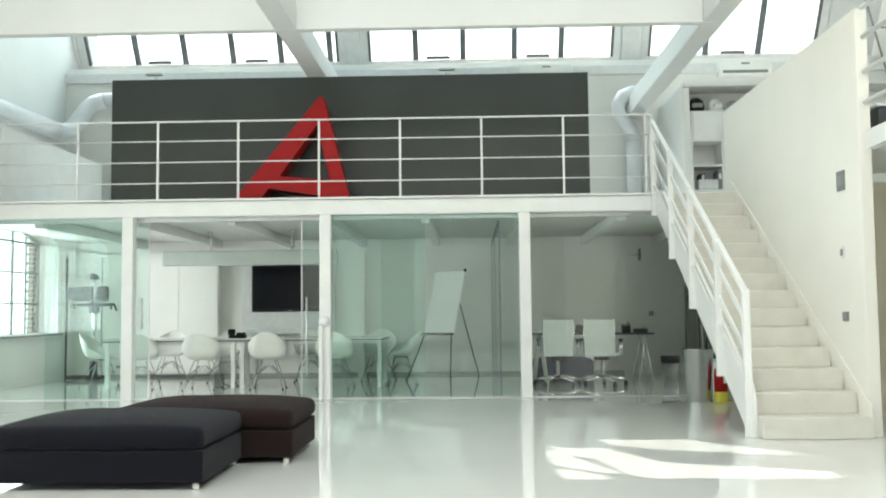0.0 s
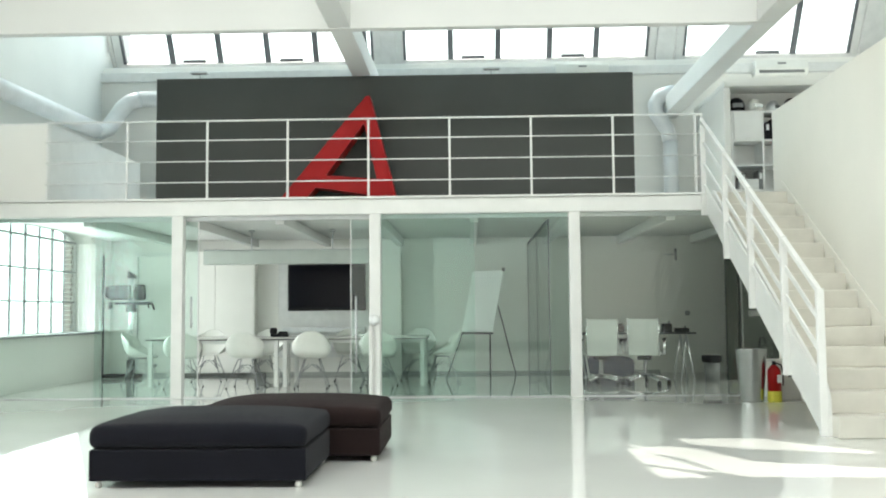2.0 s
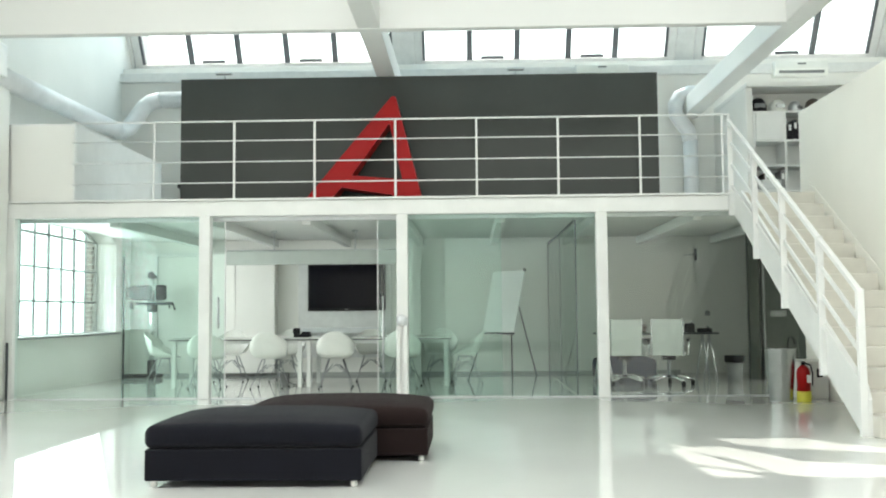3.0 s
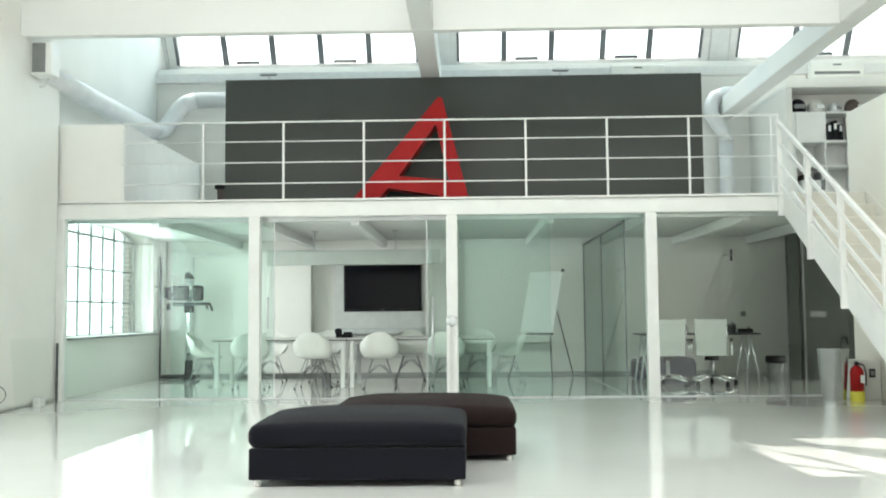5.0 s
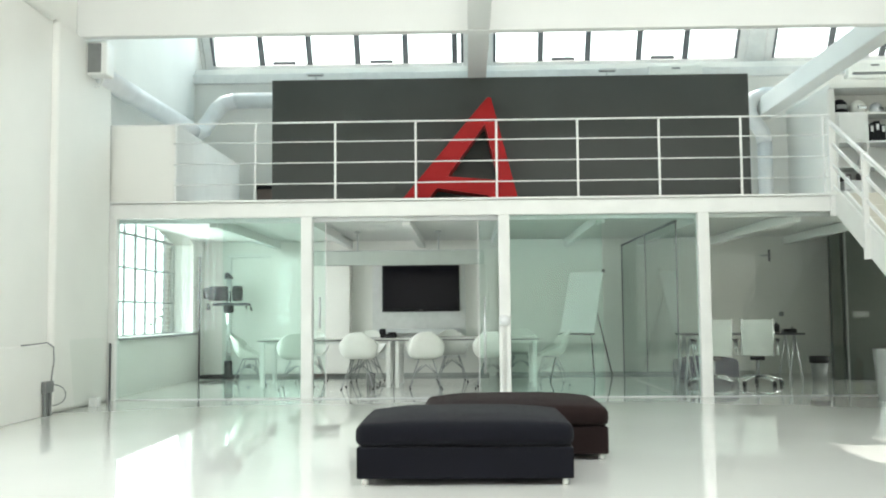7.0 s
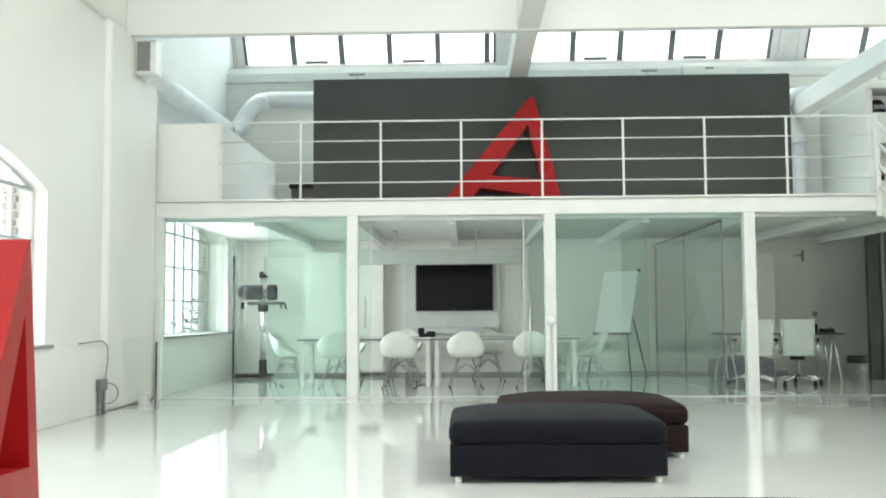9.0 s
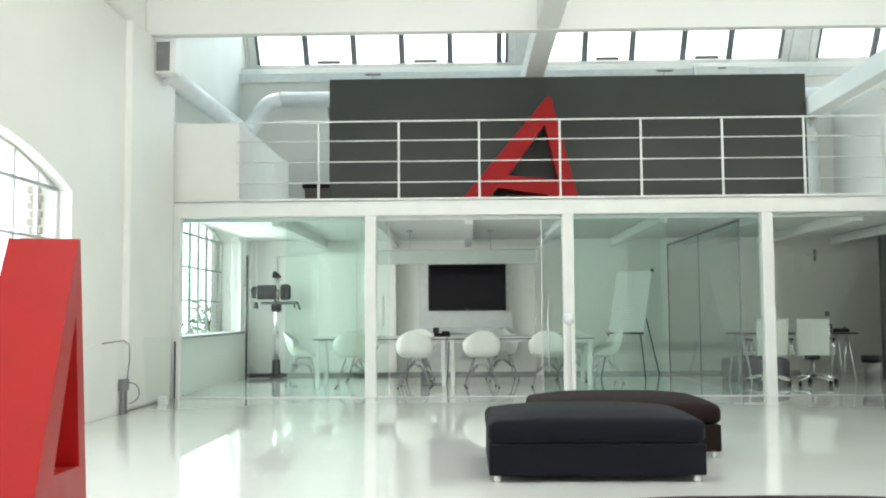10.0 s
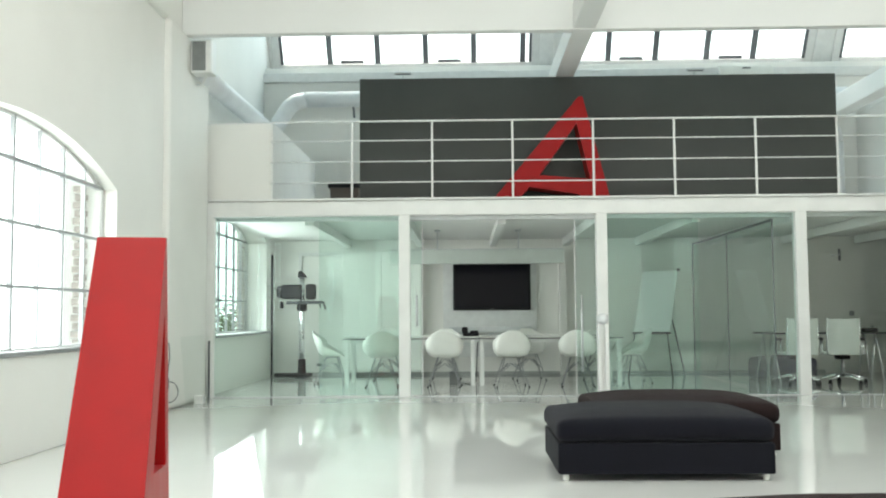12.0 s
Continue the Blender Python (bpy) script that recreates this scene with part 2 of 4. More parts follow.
def left_wall():
    """The left wall with its arched openings."""
    x0, x1 = XL - 0.5, XL
    b = bmesh.new()
    ztop, edge = 9.0, -6.0
    for y0, y1 in WINS:
        if y0 > 11:
            prism_bm([(edge, -0.3), (11.3, -0.3), (11.3, ztop), (edge, ztop)], x1 - x0, b, "x", x0)
            prism_bm([(11.3, -0.3), (y0, -0.3), (y0, WTOP + 0.02), (11.3, WTOP + 0.02)], x1 - x0, b, "x", x0)
            prism_bm([(11.3, WTOP + 0.02), (17.2, WTOP + 0.02), (17.2, ztop), (11.3, ztop)], 0.3, b, "x", x0)
        else:
            prism_bm([(edge, -0.3), (y0, -0.3), (y0, ztop), (edge, ztop)], x1 - x0, b, "x", x0)
        prism_bm([(y0, -0.3), (y1, -0.3), (y1, WZ0), (y0, WZ0)], x1 - x0, b, "x", x0)
        out = arch_outline(y0, y1, WZ0, WSPRING, WTOP)[2:]
        if y0 > 11:
            prism_bm(out + [(y0, WTOP + 0.02), (y1, WTOP + 0.02)], 0.40, b, "x", x1 - 0.40)
        else:
            prism_bm(out + [(y0, ztop), (y1, ztop)], 0.22, b, "x", x1 - 0.22)
            high = arch_outline(y0, y1, WZ0, WSPRING + 0.30, WTOP + 0.34)[2:]
            prism_bm(high + [(y0, ztop), (y1, ztop)], 0.28, b, "x", x0)
        edge = y1
    prism_bm([(edge, -0.3), (17.2, -0.3), (17.2, WTOP + 0.02), (edge, WTOP + 0.02)], x1 - x0, b, "x", x0)
    return setting("wall_left", b, PLASTER, "white plastered brick wall with arched windows", "wall")


left_wall()
setting("wall_back", box_bm(XR - XL + 0.3, 0.35, 5.36, (XM - 0.15, YB + 0.175, -0.1)), PLASTER, "white plastered back wall", "wall")
# the gap in this wall is added for the office fill lamp
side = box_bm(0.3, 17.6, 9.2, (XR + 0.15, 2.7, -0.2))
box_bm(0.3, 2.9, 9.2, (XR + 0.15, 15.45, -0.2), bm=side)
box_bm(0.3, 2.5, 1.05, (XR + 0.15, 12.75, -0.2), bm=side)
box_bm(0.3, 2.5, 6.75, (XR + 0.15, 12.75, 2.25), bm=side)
setting("wall_right", side, PLASTER, "white plastered side wall, unseen opening added for fill light", "wall")
# end wall out of view; its openings are added for the front lamps
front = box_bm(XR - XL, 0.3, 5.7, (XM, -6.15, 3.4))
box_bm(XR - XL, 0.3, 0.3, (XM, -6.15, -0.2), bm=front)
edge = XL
for x in FRONT_FILL_OPENINGS + [XR + 1.9]:
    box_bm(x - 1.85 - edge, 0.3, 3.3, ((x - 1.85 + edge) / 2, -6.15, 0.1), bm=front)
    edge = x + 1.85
setting("wall_front", front, PLASTER, "unseen white plastered end wall, tall openings added for fill light", "wall")
setting("pilaster", box_bm(0.13, 1.62, Z_BEAM + 0.02, (XL, 10.5, 0), 0.06, 6), PLASTER, "white plastered pilaster under the roof beam", "wall")
setting("wall_plate", box_bm(0.16, 15.6, 0.7, (XL, 1.88, Z_BEAM - 0.02), 0.07, 5), PLASTER, "white plastered upper wall band along the hall", "wall")
setting("dado_ledge", box_bm(0.07, 15.6, 0.755, (XL + 0.035, 1.88, 0), 0.012), PLASTER, "white plastered thicker lower wall with a ledge", "wall")


def roof():
    """The unseen flat roof; its openings are added to shape the light."""
    k = Z_ROOF / SUN_DIR.z
    dx, dy = SUN_DIR.x * k, SUN_DIR.y * k
    b = bmesh.new()
    t = 0.04
    # bands along y: closed, wide opening added over the hall, closed, sun patch slots
    ya, yb = -0.8, 5.2
    box_bm(XR - XL, ya + 6.0, t, (XM, (ya - 6.0) / 2, Z_ROOF), bm=b)
    box_bm(1.0, yb - ya, t, (XL + 0.5, (ya + yb) / 2, Z_ROOF), bm=b)
    box_bm(1.0, yb - ya, t, (XR - 0.5, (ya + yb) / 2, Z_ROOF), bm=b)
    # slanted slot outlines in floor coordinates, giving the sun patch its shape
    slots = [[(1.31, 7.54), (1.53, 7.63), (2.01, 7.56), (2.20, 7.2), (2.62, 6.72), (2.62, 6.55), (1.92, 6.8), (1.7, 6.89), (1.45, 7.07)],
             [(0.87, 7.24), (1.07, 6.92), (1.31, 6.99), (1.46, 6.72), (1.64, 6.26), (2.62, 5.86), (2.62, 5.6), (1.46, 5.62), (1.33, 5.72), (1.19, 6.4), (1.02, 6.66)],
             [(0.87, 6.87), (0.95, 6.89), (1.04, 6.57), (1.16, 6.19), (1.28, 5.84), (1.22, 5.79), (0.98, 6.02), (0.86, 6.2)],
             [(0.86, 6.02), (0.98, 5.98), (1.15, 5.75), (1.22, 5.6), (0.89, 5.59)]]
    y0, y1, x0, x1 = 5.45 + dy, 7.8 + dy, 0.6 + dx, 2.7 + dx
    box_bm(XR - XL, y0 - yb, t, (XM, (y0 + yb) / 2, Z_ROOF), bm=b)
    box_bm(x0 - XL, y1 - y0, t, ((x0 + XL) / 2, (y0 + y1) / 2, Z_ROOF), bm=b)
    box_bm(XR - x1, y1 - y0, t, ((x1 + XR) / 2, (y0 + y1) / 2, Z_ROOF), bm=b)
    box_bm(XR - XL, 15.2 - y1, t, (XM, (15.2 + y1) / 2, Z_ROOF), bm=b)
    box_bm(0.4, 6.0, t, (XL - 0.2, 12.2, Z_ROOF), bm=b)
    # the small field, filled row by row round the slots
    n = 110
    for i in range(n):
        ym = 5.45 + (i + 0.5) * (7.8 - 5.45) / n
        spans = []
        for s in slots:
            xs = []
            for (xa, yq), (xb, yr) in zip(s, s[1:] + s[:1]):
                if (yq - ym) * (yr - ym) < 0:
                    xs.append(xa + (xb - xa) * (ym - yq) / (yr - yq))
            if len(xs) >= 2:
                spans.append((min(xs), max(xs)))
        spans.sort()
        left = 0.6
        for a, c in spans + [(2.7, 2.7)]:
            if a > left:
                box_bm(a - left, (y1 - y0) / n, t, ((a + left) / 2 + dx, ym + dy, Z_ROOF), bm=b)
            left = max(left, c)
    return setting("ceiling", b, CEIL, "unseen white roof with openings added to shape the light", "ceiling")


roof()

# gallery slab, its edge and posts
setting("gallery_floor", box_bm(XR - XL, YB - YF - 0.1, 0.15, (XM, (YB + YF) / 2 + 0.05, 2.32)), CEIL, "white gallery floor slab", "floor")
setting("gallery_edge", box_bm(9.2, 0.14, 0.19, (XL + 4.6, YF, Z_SLAB), 0.008), STEEL_WHITE, "white steel edge beam of the gallery", "beam")
setting("gallery_edge_flange", box_bm(9.2, 0.2, 0.025, (XL + 4.6, YF - 0.01, Z_MEZZ + 0.003), 0.004), STEEL_WHITE, "thin white flange on the gallery edge", "beam")
for i in range(4):
    setting("post_%d" % (i + 1), box_bm(0.14, 0.14, Z_SLAB, (-6.44 + 2.48 * i, YF, 0), 0.006), STEEL_WHITE, "slender white steel post carrying the gallery", "post")
for i in range(1, 11):
    setting("joist_%d" % i, box_bm(0.11, YB - YF - 0.3, 0.13, (-6.44 + 1.24 * i, (YB + YF) / 2 + 0.04, 2.185), 0.006), CEIL, "white ceiling joist under the gallery", "beam")
setting("baseboard", box_bm(9.4, 0.02, 0.05, (-1.8, YB - 0.010, 0.0), 0.003), material("pale_grey_skirting", (0.40, 0.41, 0.40), 0.5, vary=0.1, scale=6), "grey skirting along the back wall", "baseboard")

# roof beam and rafters
# unseen upper part reaches the roof, keeps overhead light off the back wall
setting("roof_beam", box_bm(3.02 - XL, 0.14, Z_ROOF - Z_BEAM - 0.01, ((3.02 + XL) / 2, 10.39, Z_BEAM), 0.012), CEIL, "white roof beam spanning the hall", "beam")
for i, x in enumerate((-1.78, 3.15)):
    for j, (ya, yb) in enumerate(((3.9, 10.38), (10.384, 15.84))):
        setting("rafter_%d" % (2 * i + j + 1), box_bm(0.26, yb - ya, 0.31, (x, (ya + yb) / 2, Z_BEAM + 0.012), 0.012), CEIL, "white rafter meeting the roof beam", "beam")
# upper back wall strip and sloping skylight
setting("skylight_sill", box_bm(XR - XL + 0.3, 0.9, 0.11, (XM - 0.15, 16.35, 5.27), 0.01), PLASTER, "white sill under the skylight", "sill")
setting("skylight_ledge", box_bm(XR - XL + 0.3, 0.09, 0.16, (XM - 0.15, YB - 0.047, 5.10), 0.01), FRAME_WHITE, "white ledge under the skylight", "trim")

SKY_Y, SKY_Z = 16.515, 5.375
SKY_UP = Vector((0, -0.48, 0.74)).normalized()
SKY_TILT = Matrix.Translation((0, SKY_Y, SKY_Z)) @ Matrix.Rotation(math.atan2(0.48, 0.74), 4, "X")


def skylight(index, x0, x1, bars, handles):
    """A sloping window with dark glazing bars; local z runs up the slope."""
    w = tagged(new("window_%d" % index), "sloping skylight with dark glazing bars", "window", "skylights", "structure")
    w.matrix_basis = SKY_TILT
    H = 2.7
    f = bmesh.new()
    for x in (x0 - 0.07, x1 + 0.07):
        box_bm(0.14, 0.10, H, (x, 0, 0.0), 0.01, bm=f)
    box_bm(x1 - x0 - 0.002, 0.12, 0.25, ((x0 + x1) / 2, 0, 0.0), 0.01, bm=f)
    part("window_frame", f, FRAME_WHITE, w)
    edges = [x0] + bars + [x1]
    for x in bars:
        part("glazing_bar", box_bm(0.10, 0.07, H - 0.26, (x, -0.02, 0.25), 0.008), FRAME_DARK, w, "dark grey glazing bar")
    for x in (x0 + 0.02, x1 - 0.02):
        part("glazing_bar", box_bm(0.05, 0.07, H - 0.26, (x, -0.02, 0.25), 0.008), FRAME_DARK, w, "dark grey glazing bar")
    for a, c in zip(edges, edges[1:]):
        p = part("pane", box_bm(c - a - 0.1, 0.012, H - 0.28, ((a + c) / 2, 0.01, 0.26)), WIN_GLASS, w)
        p.visible_shadow = False
    for x in handles:
        part("handle", box_bm(0.42, 0.05, 0.055, (x, -0.08, 0.275), 0.014), FRAME_DARK, w, "grey flap handle")
    return w


skylight(1, -6.50, -1.98, [-5.61, -4.745, -3.88, -3.015, -2.134], [-5.2, -3.45])
skylight(2, -1.44, 2.90, [-0.603, 0.241, 1.153, 1.98], [-0.2, 1.57])
skylight(3, 3.52, 6.45, [4.53, 5.459], [5.0])
for i, (a, c) in enumerate(((-6.82, -6.645), (-1.84, -1.58), (3.04, 3.36), (6.6, 7.45))):
    p = setting("skylight_pier_%d" % (i + 1), box_bm(c - a, 0.16, 2.7, ((a + c) / 2, 0, 0.0), 0.01), FRAME_WHITE, "white pier between the skylights", "trim")
    p.matrix_basis = SKY_TILT
part("bright_sky", box_bm(40, 0.05, 9.0, (0.5, 20.5, 5.0)), OUTSIDE, tagged(new("backdrop"), "bright overcast sky outside the skylight", "backdrop", kind="structure"))


def arched_window(index, y0, y1, deep=0.14):
    """A steel-framed arched window with small panes, set deep in the wall."""
    w = tagged(new("window_%d" % index), "arched white steel window with small panes", "window", "arched windows", "structure")
    x = XL - deep
    n = 8
    step = (y1 - y0) / n
    f = bmesh.new()
    pts = arch_outline(y0, y1, WZ0, WSPRING, WTOP, 24)
    loop = [(x, p, q) for p, q in pts[2:]]
    tube_bm([(x, y1 - 0.02, WZ0)] + [(x, p + (-0.02 if p > (y0 + y1) / 2 else 0.02), q - 0.012) for _, p, q in loop] + [(x, y0 + 0.02, WZ0)], 0.02, 6, f)
    box_bm(0.06, y1 - y0, 0.05, (x, (y0 + y1) / 2, WZ0), 0.006, bm=f)
    part("window_frame", f, FRAME_WHITE, w)
    for i in range(1, n):
        y = y0 + i * step
        thick = 0.03 if i % 2 == 0 else 0.015
        part("glazing_bar", box_bm(0.04, thick, arch_z(y, y0, y1, WSPRING, WTOP) - WZ0 - 0.03, (x, y, WZ0 + 0.02), 0.003), BAR_PALE, w)
    for z in (1.25, 1.74, 2.22):
        part("glazing_bar", box_bm(0.036, y1 - y0 - 0.05, 0.034 if z > 2 else 0.025, (x + 0.003, (y0 + y1) / 2, z), 0.003), BAR_PALE, w)
    p = part("pane", prism_bm(pts, 0.008, None, "x", x - 0.012), WIN_GLASS, w)
    p.visible_shadow = False
    part("window_sill", box_bm(deep + 0.10, y1 - y0 - 0.01, 0.035, (XL - deep / 2 + 0.05, (y0 + y1) / 2, WZ0 + 0.002), 0.008), FRAME_GREY, w, "grey stone sill")
    # brick edge of the outer opening
    me = mesh_of("brick", box_bm(0.11, 0.06, 0.058, (0, 0, 0), 0.006, 1), BRICK)
    for k in range(20):
        piece("brick", me, w, pose(XL - max(0.33, deep + 0.10), y1 - 0.03 - (0.045 if k % 2 else 0.0), WZ0 + 0.02 + 0.076 * k))
    return w


for i, (ya, yb) in enumerate(WINS):
    arched_window(4 + i, ya, yb, 0.33 if ya > 11 else 0.14)
part("bright_sky", box_bm(0.05, 160, 12.0, (-16.0, 45.0, -0.4)), OUTSIDE, tagged(new("backdrop"), "bright overcast sky outside the arched windows", "backdrop", kind="structure"))


def shrub(at, r, n, seed):
    rnd = random.Random(seed)
    b = bmesh.new()
    for _ in range(n):
        d = Vector((rnd.gauss(0, 1), rnd.gauss(0, 1), rnd.gauss(0, 0.9)))
        c = Vector((0, 0, r)) + d * r * 0.45
        a = Vector((rnd.uniform(-1, 1), rnd.uniform(-1, 1), rnd.uniform(-0.6, 0.6))).normalized() * 0.10
        e = a.orthogonal().normalized() * 0.045
        vs = [b.verts.new(c + v) for v in (-a, e, a, -e)]
        b.faces.new(vs)
    t = thing("shrub", "leafy green shrub outside the arched window", "shrub", pose(*at))
    part("crown", b, LEAF, t)
    part("trunk", tube_bm([(0, 0, 0), (0.05, 0.03, r)], [0.05, 0.02], 8), BROWN_BOX, t)


shrub((-9.55, 25.5, -0.45), 1.0, 800, 3)
shrub((-8.8, 27.2, -0.45), 1.05, 800, 5)

# stair wall and the part beyond it
setting("wall_stair", box_bm(0.10, 4.15, 3.54, (X_STAIRWALL + 0.05, 9.5, 0), 0.006), CREAM_PLASTER, "white plastered wall beside the stairs", "wall")
setting("side_gallery", box_bm(3.83, 7.3, 0.14, (5.575, 5.28, 2.36), 0.006), CEIL, "white slab of the side gallery", "floor")
setting("side_gallery_edge", box_bm(0.06, 6.0, 0.15, (3.61, 4.39, 2.355), 0.004), CEIL, "white edge beam of the side gallery", "beam")
# cream base colour also carries the side room's warm light
setting("side_room_wall", box_bm(3.7, 0.12, 2.28, (5.65, 9.0, 0.0), 0.004), material("warm_lit_cream", (0.72, 0.66, 0.52), 0.7, vary=0.06, scale=1.2, bump=0.1), "cream wall under the side gallery, toned for warm light", "wall")


def rail_x(name, label, x0, x1, y, z, posts, category="railing"):
    """A straight railing along x with four bars."""
    r = thing(name, label, category)
    for x in posts:
        part("post", box_bm(0.026, 0.03, 0.982, (x, y, z), 0.004), STEEL_WHITE, r)
    for h in (0.206, 0.471, 0.738):
        part("bar", tube_bm([(x0, y - 0.03, z + h), (x1, y - 0.03, z + h)], 0.0078, 8), STEEL_WHITE, r)
    part("handrail", box_bm(x1 - x0, 0.04, 0.018, ((x0 + x1) / 2, y, z + 0.983), 0.006), STEEL_WHITE, r)
    return r


RZ = Z_MEZZ + 0.028
rail_x("gallery_railing", "white steel railing with thin bars along the gallery", -5.66, 2.62, YF - 0.02, RZ, [-5.643 + 1.0208 * i for i in range(9)] + [2.605])


def side_railing():
    r = thing("side_railing", "white steel railing of the side gallery", "railing")
    x = 3.60
    for y in (6.2, 4.9, 3.6):
        part("post", box_bm(0.05, 0.05, 1.04, (x, y, 2.505), 0.004), STEEL_WHITE, r)
    for h in (0.24, 0.50, 0.79, 1.04):
        part("bar", tube_bm([(x, 7.42, 2.505 + h), (x, 1.5, 2.505 + h)], 0.022, 8), STEEL_WHITE, r)


side_railing()


def gallery_ladder():
    """A dark folding ladder leaning on the side gallery."""
    t = thing("step_ladder", "dark metal step ladder standing on the side gallery", "ladder", pose(4.06, 7.75, 2.503, 0, 0, 12))
    for dx in (-0.11, 0.11):
        part("rail", tube_bm([(dx + 0.12, 0.0, 0.0), (dx - 0.12, 0.30, 1.75)], 0.010, 8), GREY_PLASTIC, t)
    for k in range(6):
        f = (k + 0.6) / 6.2
        part("rung", tube_bm([(0.01 - 0.24 * f, 0.30 * f, 1.75 * f), (0.23 - 0.24 * f, 0.30 * f, 1.75 * f)], 0.009, 8), GREY_PLASTIC, t)


gallery_ladder()
for x, w in ((3.78, 0.12), (3.94, 0.14)):
    t = thing("storage_case", "small dark case with a pale rim on the side gallery", "case", pose(x, 7.62, 2.503))
    part("body", box_bm(w, 0.3, 0.22, (0, 0, 0), 0.012), DARK_STEEL, t)
    part("rim", box_bm(w + 0.012, 0.312, 0.025, (0, 0, 0.221), 0.004), FRAME_WHITE, t)


def staircase():
    st = thing("staircase", "white staircase with steel railing up to the gallery", "staircase")
    n, r, g, y0 = 14, Z_MEZZ / 14, 0.285, 7.36
    for k in range(n):
        top = r * (k + 1)
        low = 0.0 if k < 1 else top - 0.180
        part("step", box_bm(X_STAIRWALL - X_STAIR - 0.012, g + 0.012, top - low, (3.098, y0 + g * k + g / 2 + 0.004, low), 0.012, 3), STEP, st)
    # plate string on the open side
    slope = 0.6065
    part("stringer", prism_bm([(7.50, 0.0), (7.66, 0.0), (11.34, 2.245), (11.34, 2.48), (11.0, 2.48), (7.56, 0.42), (7.50, 0.30)], 0.03, None, "x", X_STAIR - 0.02), STEEL_WHITE, st)
    top = lambda y: 1.258 + (y - 7.6) * 0.5764
    for y in (7.53, 8.41, 9.43, 10.36, 11.33):
        foot = 0.0 if y < 8 else (y - 7.6) * slope - 0.05
        part("post", box_bm(0.062, 0.05, top(y) - foot, (X_STAIR - 0.05, y, foot), 0.004), STEEL_WHITE, st)
    part("handrail", prism_bm([(7.50, top(7.50) - 0.05), (7.50, top(7.50)), (11.36, top(11.36)), (11.36, top(11.36) - 0.05)], 0.045, None, "x", X_STAIR - 0.072, 0.004), STEEL_WHITE, st)
    for d in (0.26, 0.525, 0.79):
        part("bar", prism_bm([(7.55, top(7.55) - d - 0.052), (7.55, top(7.55) - d), (11.3, top(11.3) - d), (11.3, top(11.3) - d - 0.052)], 0.016, None, "x", X_STAIR - 0.05), STEEL_WHITE, st)
    part("wall_string", prism_bm([(7.36, 0.0), (7.36, 0.26), (11.25, 2.62), (11.25, 2.48), (7.62, 0.26), (7.62, 0.0)], 0.010, None, "x", X_STAIRWALL - 0.011), CREAM_PLASTER, st)
    return st


staircase()
setting("understair_wall", box_bm(0.28, 0.5, 0.45, (3.385, 11.05, 0.0), 0.006), PLASTER, "low white wall closing the space under the stairs", "wall")

# ---- glass front ----
def pane(name, x0, x1, y, mat=None, z0=0.012, z1=Z_SLAB - 0.002, label="clear green-tinted glass pane of the glass front"):
    p = setting(name, box_bm(x1 - x0, 0.012, z1 - z0, ((x0 + x1) / 2, y, z0)), mat or GLASS, label, "glass")
    p.visible_shadow = False
    return p


pane("glass_front_1", -6.365, -4.035, YF)
pane("glass_front_2", -1.405, 0.925, YF)
pane("glass_front_3", 1.075, 3.40, YF, GLASS_DIM)
setting("glass_track", box_bm(9.6, 0.05, 0.010, (-1.6, YF, 0.0005), 0.002), ALU, "flat metal floor track of the glass front", "trim")
setting("glass_top_rail", box_bm(9.6, 0.06, 0.05, (-1.6, YF + 0.12, Z_SLAB - 0.05), 0.004), ALU, "metal track of the sliding doors", "trim")


def sliding_door(index, x0, x1, xh, zlow, zhigh):
    d = tagged(new("door_%d" % index), "frameless sliding glass door, slid open", "door", "sliding doors", "structure")
    part("pane", box_bm(x1 - x0, 0.012, 2.2, ((x0 + x1) / 2, YF + 0.11, 0.02)), GLASS, d).visible_shadow = False
    part("edge", box_bm(0.012, 0.016, 2.2, (x1 if xh > (x0 + x1) / 2 else x0, YF + 0.11, 0.02)), FRAME_WHITE, d, "pale polished glass edge")
    h = part("door_handle", tube_bm([(xh, YF + 0.05, zlow), (xh, YF + 0.05, zhigh)], 0.013, 10), ALU, d, "tubular metal handle")
    for z in (zlow + 0.05, zhigh - 0.05):
        part("mount", tube_bm([(xh, YF + 0.05, z), (xh, YF + 0.105, z)], 0.009, 8), ALU, h)


sliding_door(1, -5.06, -3.74, -3.81, 0.88, 1.27)
sliding_door(2, -1.80, -0.24, -1.73, 0.30, 1.26)


def partition():
    p = tagged(new("glass_partition"), "frameless glass partition between two rooms", "glass", kind="structure")
    p.matrix_basis = pose(0.69, 11.50, 0)
    part("pane", box_bm(0.012, 2.1, 2.16, (0, 1.06, 0.015)), GLASS, p).visible_shadow = False
    part("pane", box_bm(0.012, 2.1, 2.16, (0, 3.20, 0.015)), GLASS, p).visible_shadow = False
    for y in (0.0, 2.13, 4.28):
        part("edge", box_bm(0.018, 0.012 if y < 3 else 0.03, 2.16, (0, y, 0.015), 0.002), FRAME_DARK, p, "dark seal strip")
    part("top_rail", box_bm(0.03, 4.28, 0.03, (0, 2.14, 2.178), 0.002), FRAME_DARK, p, "dark top profile")


partition()

# ---- things of the hall ----
LOGO = [(-1.154, 0.0), (0.03, 1.41), (0.085, 1.41), (0.442, 0.0), (0.05, 0.0), (0.03, 0.09), (-0.64, 0.195), (-0.807, 0.0)]
LOGO_HOLE = [(0.0, 1.045), (-0.50, 0.355), (0.172, 0.295)]


